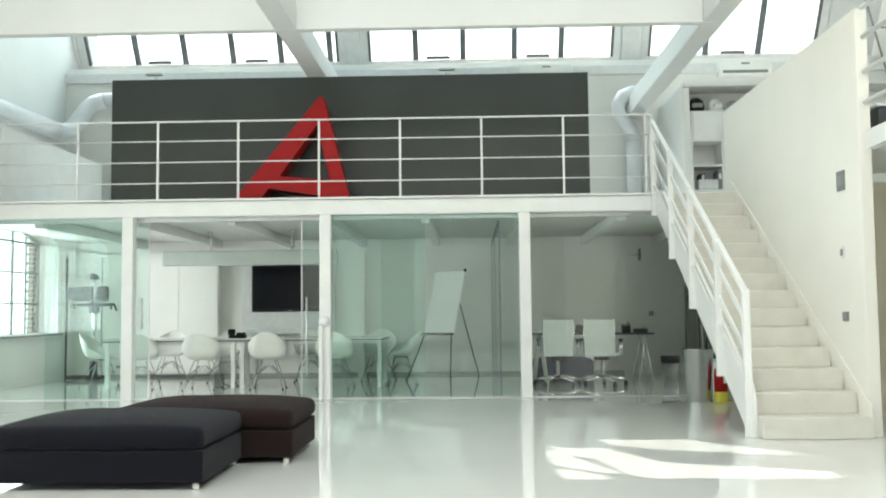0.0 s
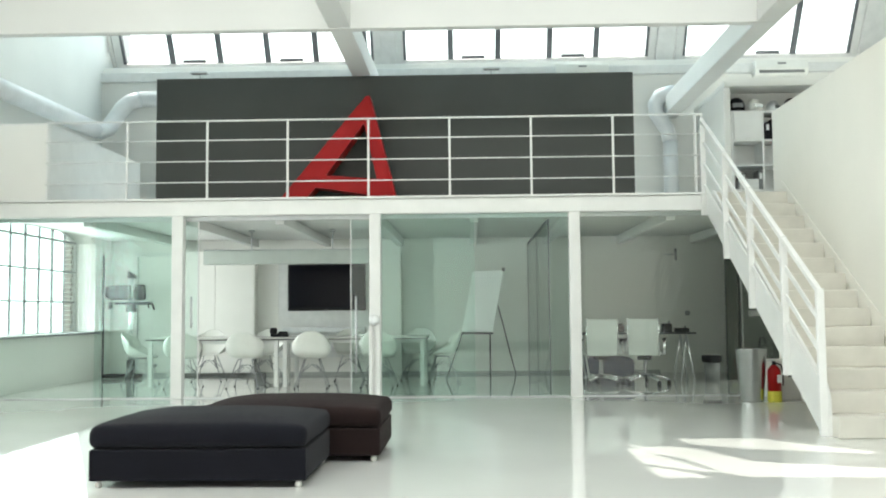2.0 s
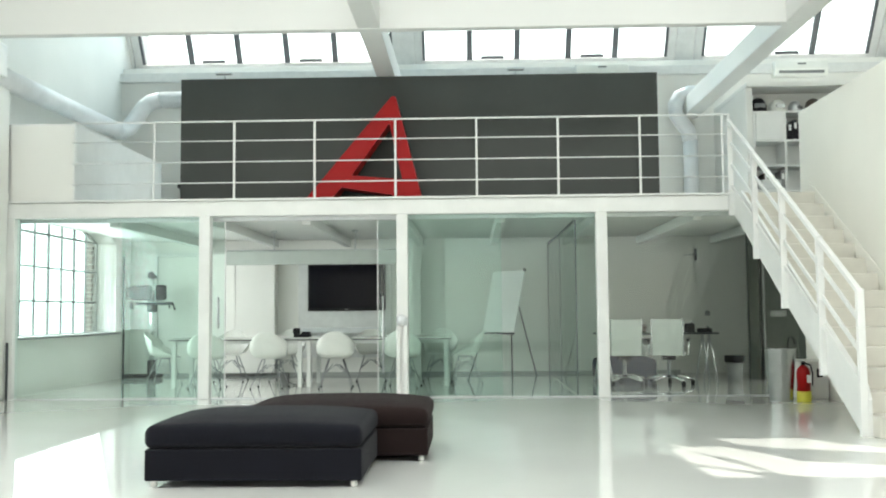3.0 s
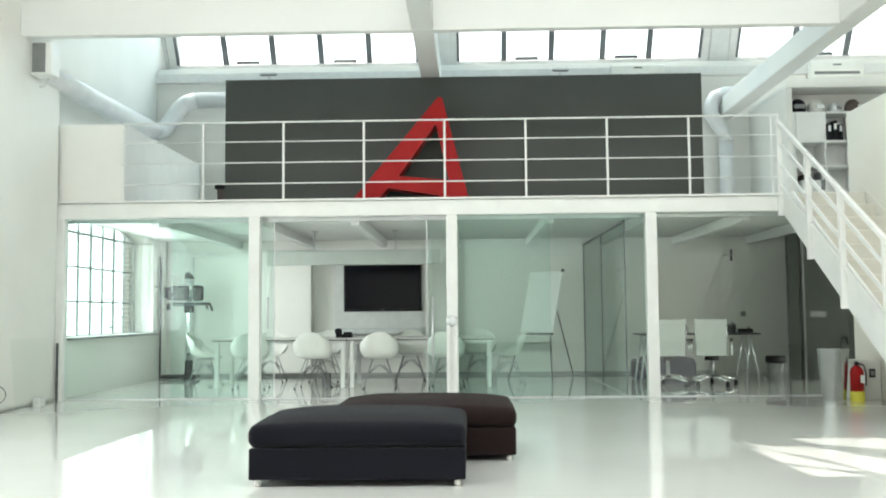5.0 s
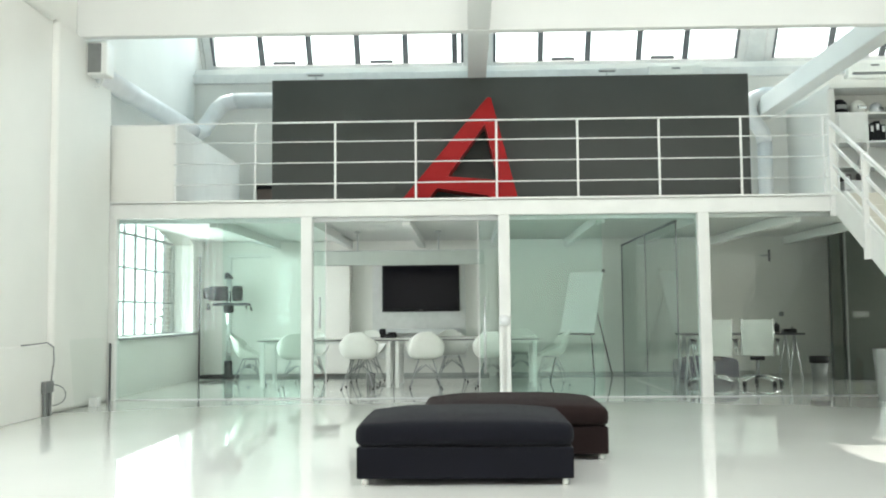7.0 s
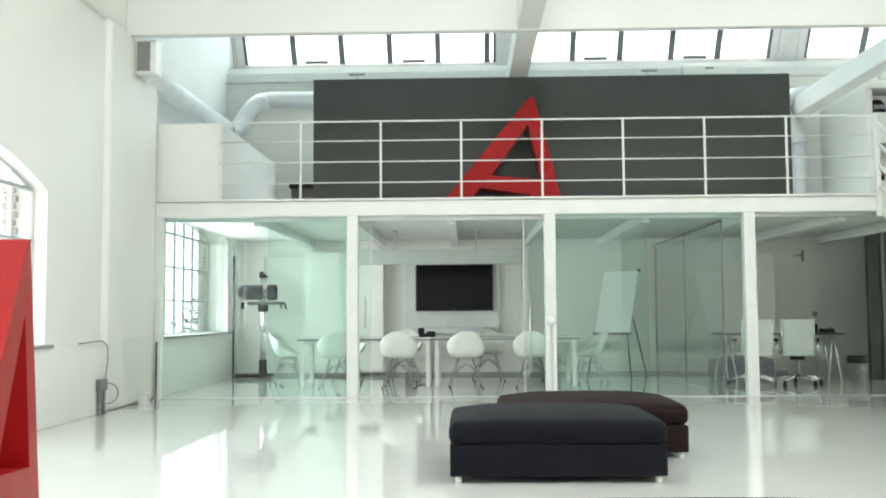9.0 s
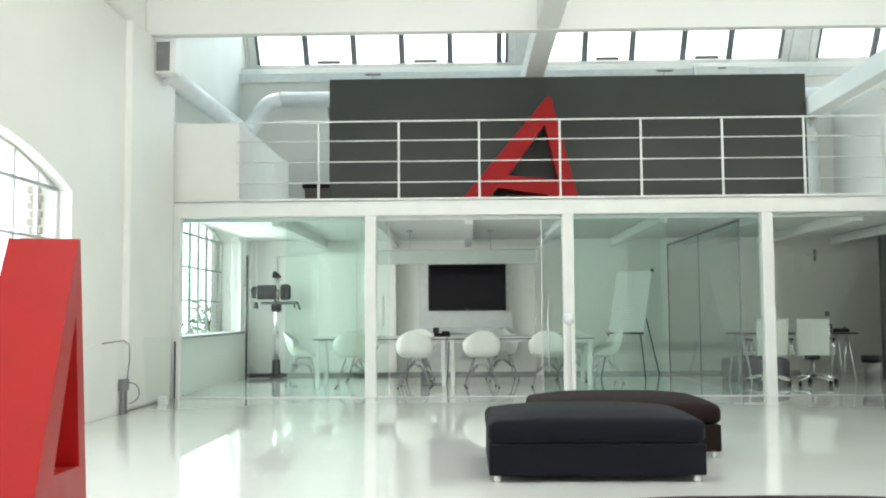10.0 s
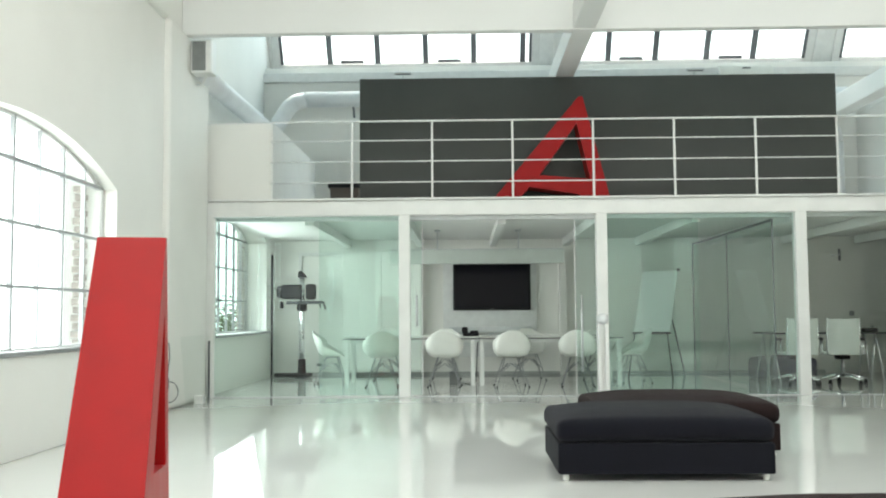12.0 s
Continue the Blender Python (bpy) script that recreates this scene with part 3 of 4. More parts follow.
def letter_bm(depth):
    """The slanted three-cornered letter with its hole, flat in x and z, its back at y = 0."""
    b = bmesh.new()
    o, h = LOGO, LOGO_HOLE
    quads = [[o[0], o[1], h[0], h[1], o[6], o[7]], [o[1], o[2], h[0]], [o[2], o[3], o[4], o[5], h[2], h[0]], [h[1], h[2], o[5], o[6]]]
    for q in quads:
        fa = b.faces.new([b.verts.new((u, 0, v)) for u, v in q])
        fb = b.faces.new([b.verts.new((u, -depth, v)) for u, v in q])
    bmesh.ops.remove_doubles(b, verts=b.verts, dist=0.0005)
    for ring in (o, h):
        for (ua, va), (ub, vb) in zip(ring, ring[1:] + ring[:1]):
            b.faces.new([b.verts.new(p) for p in ((ua, 0, va), (ub, 0, vb), (ub, -depth, vb), (ua, -depth, va))])
    bmesh.ops.remove_doubles(b, verts=b.verts, dist=0.0005)
    bmesh.ops.recalc_face_normals(b, faces=b.faces)
    return b


panel = single("panel_wall", box_bm(6.64, 0.12, 4.345 - Z_MEZZ, (-1.34, 12.66, Z_MEZZ), 0.004), BOARD, "dark olive-grey freestanding panel on the gallery", "panel")
single("plinth", box_bm(1.7, 0.40, 0.046, (-2.05, 12.19, Z_MEZZ + 0.003), 0.004), BOARD, "low dark plinth under the red letter", "plinth")
single("letter_sculpture", letter_bm(0.32), RED, "large red standing letter sculpture on the gallery floor", "sculpture", pose(-1.69, 12.35, Z_MEZZ + 0.050), "letter sculptures")
# standing letter, its face turned towards the stairs
ang = math.degrees(math.atan2(0.973, -0.229))
single("letter_sculpture", letter_bm(0.32), RED, "large red standing letter sculpture on the white floor", "sculpture",
       Matrix.Translation((-4.66, 4.03, 0.0)) @ pose(0, 0, 0, 0, 0, ang) @ pose(-0.10, 0.32, 0.0), "letter sculptures")


def cushion_bm(w, d, h, z, crown=0.055):
    """A plump upholstered block with soft edges and a slightly crowned top."""
    b = box_bm(w, d, h, (0, 0, z))
    bmesh.ops.bevel(b, geom=b.edges[:], offset=0.05, segments=5, affect="EDGES", profile=0.5)
    for k in range(1, 14):
        for axis, size in ((0, w), (1, d)):
            no = Vector((0, 0, 0))
            no[axis] = 1.0
            bmesh.ops.bisect_plane(b, geom=b.verts[:] + b.edges[:] + b.faces[:], plane_co=no * (size * (k / 14 - 0.5)), plane_no=no, dist=1e-5)
    for v in b.verts:
        x, y, s = v.co.x / (w / 2), v.co.y / (d / 2), (v.co.z - z) / h
        v.co.z += crown * s * (1 - x ** 4) * (1 - y ** 4)
    for v in b.verts:
        v.co += 0.003 * noise.noise_vector(v.co * 5 + Vector((w * 7, 0, z)))
    for f in b.faces:
        f.smooth = True
    return b


def ottoman(x, y, w, d, mat, label):
    ot = thing("ottoman", label, "ottoman", pose(x, y, 0), "ottomans")
    part("base", box_bm(w, d, 0.19, (0, 0, 0.042), 0.012, 3), mat, ot)
    part("cushion", cushion_bm(w + 0.015, d + 0.015, 0.135, 0.236), mat, ot)
    for sx in (-1, 1):
        for sy in (-1, 1):
            part("foot", lathe_bm([(0.014, 0.0), (0.021, 0.008), (0.021, 0.03), (0.012, 0.042)], 14, (sx * (w / 2 - 0.05), sy * (d / 2 - 0.04), 0)), SHELL, ot, "small white round foot")
    return ot


ottoman(-1.965, 5.79, 1.325, 0.99, FABRIC_GREY, "charcoal fabric ottoman on small white feet")
ottoman(-1.610, 6.79, 1.325, 0.99, FABRIC_BROWN, "dark brown fabric ottoman on small white feet")
ottoman(-1.72, 2.31, 1.325, 0.99, FABRIC_BROWN, "dark brown fabric ottoman standing apart on the floor")


def metal_bin(x, y):
    t = thing("umbrella_bin", "tapered brushed metal bin holding an umbrella", "bin", pose(x, y, 0))
    part("body", lathe_bm([(0.128, 0.0), (0.13, 0.01), (0.176, 0.59), (0.182, 0.60), (0.172, 0.598), (0.125, 0.03)], 32), BIN_STEEL, t)
    hook = [(0.08, 0.0, 0.3), (0.10, 0.0, 0.66)] + [(0.135 + 0.035 * math.cos(a), 0, 0.68 + 0.05 * math.sin(a)) for a in [math.pi - k * math.pi / 8 for k in range(9)]] + [(0.172, 0, 0.65)]
    um = thing("umbrella", "black umbrella with a hooked handle in the metal bin", "umbrella", pose(x, y, 0))
    part("handle", tube_bm(hook, 0.011, 8), BLACK, um)
    part("canopy", lathe_bm([(0.008, 0.06), (0.03, 0.25), (0.035, 0.45), (0.012, 0.58)], 12, (0.06, 0, 0)), BLACK, um)


metal_bin(2.94, 10.70)


def extinguisher(x, y):
    t = thing("fire_extinguisher", "red fire extinguisher with a yellow foot band", "extinguisher", pose(x, y, 0) @ Matrix.Diagonal((0.76, 0.76, 0.9, 1.0)))
    part("cylinder", lathe_bm([(0.10, 0.13), (0.10, 0.36), (0.088, 0.41), (0.05, 0.445), (0.03, 0.46)], 24), RED, t)
    part("foot_band", lathe_bm([(0.104, 0.0), (0.106, 0.01), (0.106, 0.12), (0.102, 0.132)], 24), YELLOW, t, "yellow foot band")
    part("valve", box_bm(0.05, 0.04, 0.05, (0, 0, 0.455), 0.006), BLACK, t)
    part("lever", box_bm(0.13, 0.03, 0.018, (-0.04, 0, 0.505), 0.004), ALU, t)
    part("hose", tube_bm([(0.03, 0, 0.48), (0.10, -0.02, 0.46), (0.125, -0.03, 0.36), (0.12, -0.03, 0.2)], 0.011, 8), BLACK, t)
    part("label", box_bm(0.07, 0.006, 0.10, (0.05, -0.095, 0.24), 0.001), SHEET, t, "small white printed label")


extinguisher(3.165, 10.60)


def plate(name, w, h, m, mat, label, category="socket"):
    t = thing(name, label, category, m)
    part("plate", box_bm(w, 0.012, h, (0, 0, -h / 2), 0.003), mat, t)
    part("insert", box_bm(w * 0.6, 0.008, h * 0.55, (0, -0.009, -h * 0.275), 0.002), FRAME_GREY if mat is not FRAME_WHITE else GREY_PLASTIC, t)


WALL_R = lambda y, z: pose(X_STAIRWALL - 0.007, y, z, 0, 0, -90)
plate("wall_control_box", 0.17, 0.17, WALL_R(7.83, 2.15), GREY_PLASTIC, "grey control box on the stair wall", "control")
plate("wall_switch", 0.12, 0.08, WALL_R(7.83, 0.98), GREY_PLASTIC, "grey switch plate on the stair wall", "switch")
plate("wall_sensor", 0.07, 0.10, WALL_R(7.85, 1.53), FRAME_WHITE, "small white sensor on the stair wall", "sensor")
plate("understair_socket", 0.07, 0.10, pose(3.42, 10.79, 0.31), BLACK, "black socket on the low stair wall")

# left wall items
spk = thing("loudspeaker", "white loudspeaker with a grey grille under the roof beam", "loudspeaker", pose(-6.305, 10.56, 3.91))
part("body", box_bm(0.25, 0.24, 0.40, (0, 0, 0), 0.02, 3), STEEL_WHITE, spk)
part("grille", box_bm(0.16, 0.012, 0.35, (-0.025, -0.122, 0.025), 0.004), GREY_PLASTIC, spk, "grey grille")
part("bracket", tube_bm([(0.02, 0.05, 0.0), (-0.04, 0.08, -0.10), (-0.10, 0.08, -0.10)], 0.012, 8), STEEL_WHITE, spk)


def left_cables():
    t = thing("power_box", "grey power socket box on the lower wall with a hanging cable", "socket", pose(XL + 0.08, 9.50, 0))
    part("box", box_bm(0.05, 0.20, 0.12, (0.02, 0, 0.25), 0.006), GREY_PLASTIC, t)
    part("leg", box_bm(0.03, 0.05, 0.25, (0.02, -0.05, 0.0), 0.004), GREY_PLASTIC, t)
    part("leg", box_bm(0.03, 0.05, 0.25, (0.02, 0.05, 0.0), 0.004), GREY_PLASTIC, t)
    part("cable", tube_bm([(0.02, -0.62, 0.765), (0.02, -0.4, 0.77), (0.03, -0.05, 0.78), (0.05, 0.06, 0.73), (0.05, 0.08, 0.58), (0.05, 0.03, 0.44), (0.05, 0.02, 0.36)], 0.007, 8), GREY_PLASTIC, t)
    loop = [(0.06, 0.05 + 0.32 * math.sin(a), 0.22 - 0.11 * math.cos(a) * 1.0 - 0.02 * math.sin(a)) for a in [k * math.pi / 10 for k in range(11)]]
    part("cable", tube_bm(loop, 0.006, 8), GREY_PLASTIC, t)


left_cables()
single("acrylic_plate", box_bm(0.012, 0.95, 0.80, (0, 0, 0), 0.002), glass_material("acrylic", (0.975, 0.985, 0.98), 0.08), "clear acrylic plate leaning on the pilaster", "plate", pose(XL + 0.20, 10.45, 0.0, 0, -5, 0))
# dark strip in place of an open gap, its shade put into the colour
single("gap_shade_strip", box_bm(0.012, 0.05, 0.72, (XL + 0.108, 11.24, 0.0), 0.002), DARK_STEEL, "thin dark strip for the shaded gap beside the glass front", "trim", kind="structure")
single("floor_box", box_bm(0.10, 0.12, 0.10, (XL + 0.17, 10.62, 0.0), 0.006), FRAME_WHITE, "small white floor socket by the wall", "socket")

# ducts
duct_far = thing("air_duct", "round white air duct along the wall with elbows", "duct")
run = [(-6.47, 10.75, 4.03), (-6.47, 12.5, 4.06), (-6.47, 14.5, 4.10), (-6.47, 14.95, 4.11), (-6.46, 15.2, 4.13), (-6.42, 15.4, 4.21), (-6.31, 15.5, 4.42), (-6.21, 15.55, 4.60), (-6.10, 15.57, 4.70), (-5.92, 15.58, 4.745)]
part("pipe", tube_bm(run[:4], 0.135, 24), DUCT, duct_far)
part("elbow", tube_bm(run[3:], 0.138, 24), DUCT, duct_far)
part("pipe", tube_bm([run[-1], (1.6, 15.58, 4.735)], 0.135, 24), DUCT, duct_far)
part("bracket", tube_bm([(-5.1, 15.58, 4.6), (-5.1, 15.7, 4.45)], 0.02, 8), GREY_PLASTIC, duct_far)
duct_r = thing("air_duct", "white S-shaped air duct descending to the gallery floor", "duct")
bend = [(3.30, 15.56, 4.72), (3.1, 15.56, 4.72), (2.94, 15.56, 4.66), (2.86, 15.55, 4.52), (2.87, 15.55, 4.36), (2.96, 15.55, 4.22), (3.06, 15.55, 4.08), (3.10, 15.55, 3.9)]
part("elbow", tube_bm(bend, 0.125, 24), DUCT, duct_r)
part("pipe", tube_bm([bend[-1], (3.10, 15.55, Z_MEZZ)], 0.122, 24), DUCT, duct_r)

# gallery: low cabinet, box, lamps on the panel, air conditioners, bookcase
lc = thing("low_cabinet", "white low cabinet run closing the end of the gallery", "cabinet")
part("body", box_bm(1.05, 3.35, 1.0, (XL + 0.34, 13.1, Z_MEZZ + 0.03), 0.006), STEEL_WHITE, lc)
part("front_panel", box_bm(0.82, 0.02, 0.97, (XL + 0.435, 11.413, Z_MEZZ + 0.035), 0.003), PLASTER, lc)
sb = thing("storage_box", "dark brown box with a darker rim on the gallery floor", "box", pose(-5.2, 15.3, Z_MEZZ + 0.002))
part("body", prism_bm([(-0.20, 0.0), (0.20, 0.0), (0.24, 0.68), (-0.24, 0.68)], 0.4, None, "y", -0.2, 0.02), BROWN_BOX, sb)
part("rim", box_bm(0.54, 0.46, 0.07, (0, 0, 0.67), 0.015), BLACK, sb, "dark rim")
for x in (-4.04, 0.03):
    t = thing("spot_lamp", "small metal spot lamp on top of the dark panel", "lamp", pose(x, 12.62, 4.345), "panel lamps")
    part("arm", tube_bm([(0, 0.02, 0), (0, -0.06, 0.05)], 0.012, 8), ALU, t)
    part("head", box_bm(0.24, 0.09, 0.03, (0, -0.09, 0.045), 0.010), ALU, t)
    part("lens", box_bm(0.20, 0.06, 0.006, (0, -0.09, 0.039), 0.002), GREY_PLASTIC, t)


def air_conditioner(x, z):
    t = thing("air_conditioner", "white split air conditioner on the back wall", "air conditioner", pose(x, YB - 0.005, z), "air conditioners")
    part("body", prism_bm([(0, 0), (0, 0.27), (-0.20, 0.25), (-0.22, 0.10), (-0.16, 0.0)], 0.9, None, "x", -0.45, 0.012), SHELL, t)
    part("louvre", box_bm(0.76, 0.012, 0.05, (0, -0.205, 0.035), 0.003), GREY_PLASTIC, t, "grey air outlet")
    part("display", box_bm(0.14, 0.006, 0.03, (0, -0.222, 0.18), 0.002), GREY_PLASTIC, t)


air_conditioner(5.03, 5.02)
air_conditioner(1.66, 5.02)

closet = thing("closet", "white built-in closet with an open niche on the gallery", "closet")
part("side", box_bm(0.10, 1.9, 1.95, (3.63, 14.9, Z_MEZZ), 0.004), PLASTER, closet)
part("back", box_bm(3.8, 0.06, 1.95, (5.54, 14.42, Z_MEZZ), 0.004), PLASTER, closet)
part("top", box_bm(3.86, 1.95, 0.07, (5.51, 14.87, Z_MEZZ + 1.955), 0.004), PLASTER, closet)


def bookcase():
    t = thing("bookcase", "white open bookcase with binders and boxes", "bookcase", pose(3.70, 13.95, Z_MEZZ))
    for x in (0.0, 0.46, 0.92, 1.38):
        part("upright", box_bm(0.03, 0.4, 1.58, (x, 0.2, 0), 0.002), STEEL_WHITE, t)
    for z in (0.0, 0.36, 0.74, 1.12, 1.56):
        part("shelf", box_bm(1.41, 0.4, 0.03, (0.69, 0.197, z), 0.002), STEEL_WHITE, t)
    part("back", box_bm(1.40, 0.02, 1.56, (0.69, 0.41, 0.01)), STEEL_WHITE, t)
    part("door", box_bm(0.42, 0.018, 0.41, (0.23, -0.012, 1.148), 0.003), STEEL_WHITE, t)
    return t


bookcase()
rnd = random.Random(8)
BINDER = [BLACK, GREY_PLASTIC, FRAME_WHITE, BROWN_BOX]
for i in range(7):
    col, row = (1, 3) if i < 3 else ((0, 1) if i < 5 else (1, 0))
    h = rnd.uniform(0.24, 0.31)
    x = 3.70 + 0.46 * col + 0.08 + 0.085 * (i % 4) + (0.08 if row == 1 else 0)
    m = BINDER[0] if row == 3 else BINDER[rnd.randrange(1, 4)]
    b = thing("binder", "upright office binder standing in the bookcase", "binder", pose(x, 14.12, Z_MEZZ + (1.151, 0.771, 0.391, 0.031)[3 - row] if row else Z_MEZZ + 0.031), "binders")
    part("cover", box_bm(0.07, 0.28, h, (0, 0, 0), 0.004), m, b)
    part("label", box_bm(0.04, 0.004, 0.09, (0, -0.142, h * 0.55), 0.001), SHEET, b)
single("white_box", box_bm(0.30, 0.25, 0.16, (3.94, 14.1, Z_MEZZ + 0.391), 0.02), FRAME_WHITE, "white box lying in the bookcase", "box")
for i, (x, r, mt) in enumerate(((3.82, 0.13, BLACK), (4.10, 0.12, SHELL), (4.38, 0.10, ALU), (4.66, 0.12, BROWN_BOX), (4.98, 0.11, BLACK))):
    t = thing("helmet", "glossy round helmet on top of the bookcase", "helmet", pose(x, 14.15, Z_MEZZ + 1.592, 0, 0, 20 * i), "helmets")
    part("shell", lathe_bm([(r * 0.85, 0.0), (r, r * 0.35), (r * 1.0, r * 0.9), (r * 0.82, r * 1.4), (r * 0.45, r * 1.75), (0.01, r * 1.85)], 20), mt, t)
    part("visor", box_bm(r * 1.3, r * 0.3, r * 0.55, (0, -r * 0.86, r * 0.5), 0.012), CHROME if i % 2 else GREY_PLASTIC, t)

lock = thing("door_stile", "white double stile with a round grey knob at the glass front", "stile", pose(-1.485, 11.31, 0.0))
for dx in (-0.045, 0.045):
    part("rod", box_bm(0.05, 0.03, 0.90, (dx, 0, 0.0), 0.008), STEEL_WHITE, lock)
part("knob", lathe_bm([(0.02, 0.0), (0.062, 0.03), (0.07, 0.075), (0.055, 0.12), (0.01, 0.14)], 18, (0, 0, 0.89)), DUCT, lock, "round pale grey knob")

# ---- meeting room ----
def shell_chair_bm():
    """A one-piece bucket shell: seat, low arms and a rounded back; rows of y, z, half width, side lift, side forward."""
    prof = [(0.215, 0.405, 0.170, 0.00, 0.0), (0.18, 0.428, 0.20, 0.02, 0.0), (0.08, 0.425, 0.235, 0.08, 0.0), (-0.04, 0.41, 0.265, 0.16, 0.0), (-0.13, 0.43, 0.275, 0.18, 0.03),
            (-0.19, 0.50, 0.275, 0.125, 0.10), (-0.225, 0.59, 0.262, 0.06, 0.13), (-0.25, 0.68, 0.235, 0.015, 0.12), (-0.268, 0.755, 0.18, -0.02, 0.07), (-0.278, 0.80, 0.10, -0.03, 0.03)]
    rows = np.array(prof)
    t = np.linspace(0, len(prof) - 1, 26)
    rows = np.stack([np.interp(t, range(len(prof)), rows[:, k]) for k in range(5)], 1)
    for _ in range(2):
        rows[1:-1] = 0.25 * rows[:-2] + 0.5 * rows[1:-1] + 0.25 * rows[2:]
    b = bmesh.new()
    n = 18
    grid = []
    for y, z, w, curl, fwd in rows.tolist():
        us = [-1 + 2 * i / n for i in range(n + 1)]
        grid.append([b.verts.new((w * math.sin(u * math.pi / 2), y + fwd * abs(u) ** 2.4, z + curl * abs(u) ** 3.2)) for u in us])
    for r0, r1 in zip(grid, grid[1:]):
        for i in range(n):
            b.faces.new((r0[i], r0[i + 1], r1[i + 1], r1[i]))
    bmesh.ops.recalc_face_normals(b, faces=b.faces)
    bmesh.ops.solidify(b, geom=b.faces[:], thickness=0.008)
    for f in b.faces:
        f.smooth = True
    return b


def shell_chair():
    c = thing("shell_chair", "white plastic shell armchair on a chrome wire base", "chair", group="chairs round the table")
    part("shell", shell_chair_bm(), SHELL, c)
    for sx in (-1, 1):
        for sy in (-1, 1):
            leg = part("leg", tube_bm([(sx * 0.10, sy * 0.09 + 0.02, 0.405), (sx * 0.225, sy * 0.215, 0.012)], 0.0075, 8), WIRE, c, "thin chrome rod leg")
            part("glide", lathe_bm([(0.013, 0.0), (0.013, 0.014), (0.008, 0.018)], 10, (sx * 0.226, sy * 0.216, 0)), BLACK, leg)
    for sx in (-1, 1):
        part("strut", tube_bm([(sx * 0.17, -0.155, 0.19), (sx * 0.05, 0.0, 0.33), (sx * 0.17, 0.165, 0.19)], 0.005, 6), WIRE, c)
        part("strut", tube_bm([(-0.17, sx * 0.16, 0.19), (0.0, sx * 0.05, 0.33), (0.17, sx * 0.16, 0.19)], 0.005, 6), WIRE, c)
        part("strut", tube_bm([(sx * 0.10, -0.08, 0.40), (sx * 0.10, 0.12, 0.40)], 0.006, 6), WIRE, c)
    return c


first_chair = shell_chair()
CHAIRS = [(-4.40, 13.13, 3), (-3.50, 13.12, -2), (-2.55, 13.08, 4), (-1.60, 13.12, -5),
          (-4.42, 14.55, 183), (-3.52, 14.5, 176), (-2.20, 14.52, 186), (-1.12, 14.5, 172), (-0.70, 13.75, 95), (-5.22, 13.7, -88)]
for i, (x, y, a) in enumerate(CHAIRS):
    if i == 0:
        first_chair.matrix_basis = pose(x, y, 0, 0, 0, a)
    else:
        copy_thing(first_chair, pose(x, y, 0, 0, 0, a))


def meeting_table(x0, x1):
    t = thing("meeting_table", "pale laminate meeting table with white square legs", "table", group="meeting tables")
    part("tabletop", box_bm(x1 - x0, 1.0, 0.022, ((x0 + x1) / 2, 13.68, 0.683), 0.003), TABLE, t)
    part("edge_band", box_bm(x1 - x0 + 0.004, 1.004, 0.012, ((x0 + x1) / 2, 13.68, 0.670), 0.002), DARK_STEEL, t, "dark edge under the tabletop")
    for x in (x0 + 0.06, x1 - 0.06):
        for y in (13.24, 14.12):
            part("leg", box_bm(0.06, 0.06, 0.67, (x, y, 0.0), 0.005), STEEL_WHITE, t)
    for y in (13.24, 14.12):
        part("apron", box_bm(x1 - x0 - 0.18, 0.025, 0.045, ((x0 + x1) / 2, y, 0.625), 0.003), STEEL_WHITE, t)


meeting_table(-4.98, -3.035)
meeting_table(-3.025, -0.93)

phone = thing("conference_phone", "black conference device on the meeting table", "phone", pose(-3.12, 13.6, 0.705))
part("base", box_bm(0.24, 0.18, 0.05, (0, 0, 0), 0.015, 3), BLACK, phone)
part("handset", box_bm(0.09, 0.16, 0.09, (-0.09, 0, 0.045), 0.025, 3), BLACK, phone)
part("hump", box_bm(0.12, 0.12, 0.035, (0.05, 0, 0.047), 0.012, 3), BLACK, phone)
cb = thing("cable_box", "small grey cable box on the floor under the table", "box", pose(-3.38, 13.55, 0))
part("box", box_bm(0.12, 0.12, 0.19, (0, 0, 0), 0.008), GREY_PLASTIC, cb)
part("cable", tube_bm([(0.06, 0, 0.05), (0.14, -0.02, 0.012), (0.2, 0.04, 0.012), (0.27, 0.0, 0.012), (0.33, 0.02, 0.03), (0.36, 0.03, 0.62)], 0.006, 6), DARK_STEEL, cb)

tvp = tagged(new("tv_panel"), "white wall panel behind the television", "panel", kind="structure")
part("panel", box_bm(1.60, 0.05, 1.75, (-2.78, YB - 0.026, 0.30), 0.004), FRAME_WHITE, tvp)
part("shelf", box_bm(1.40, 0.16, 0.09, (-2.78, YB - 0.13, 0.72), 0.006), ALU, tvp, "grey metal shelf")
tv = thing("television", "black flat television on the white wall panel", "television", pose(-2.745, YB - 0.06, 1.095))
part("housing", box_bm(1.325, 0.055, 0.79, (0, -0.015, 0), 0.008), BLACK, tv)
part("screen", box_bm(1.255, 0.006, 0.71, (0, -0.045, 0.05), 0.001), SCREEN, tv)
part("badge", box_bm(0.05, 0.004, 0.008, (0, -0.044, 0.02)), ALU, tv, "small pale badge")
ward = thing("wall_cupboard", "white flush cupboard against the back wall", "cupboard")
part("body", box_bm(1.35, 0.22, 2.05, (-4.62, YB - 0.112, 0.06), 0.005), PLASTER, ward)
part("door", box_bm(0.66, 0.018, 1.98, (-4.955, YB - 0.232, 0.09), 0.003), PLASTER, ward)
part("door", box_bm(0.66, 0.018, 1.98, (-4.285, YB - 0.232, 0.09), 0.003), PLASTER, ward)
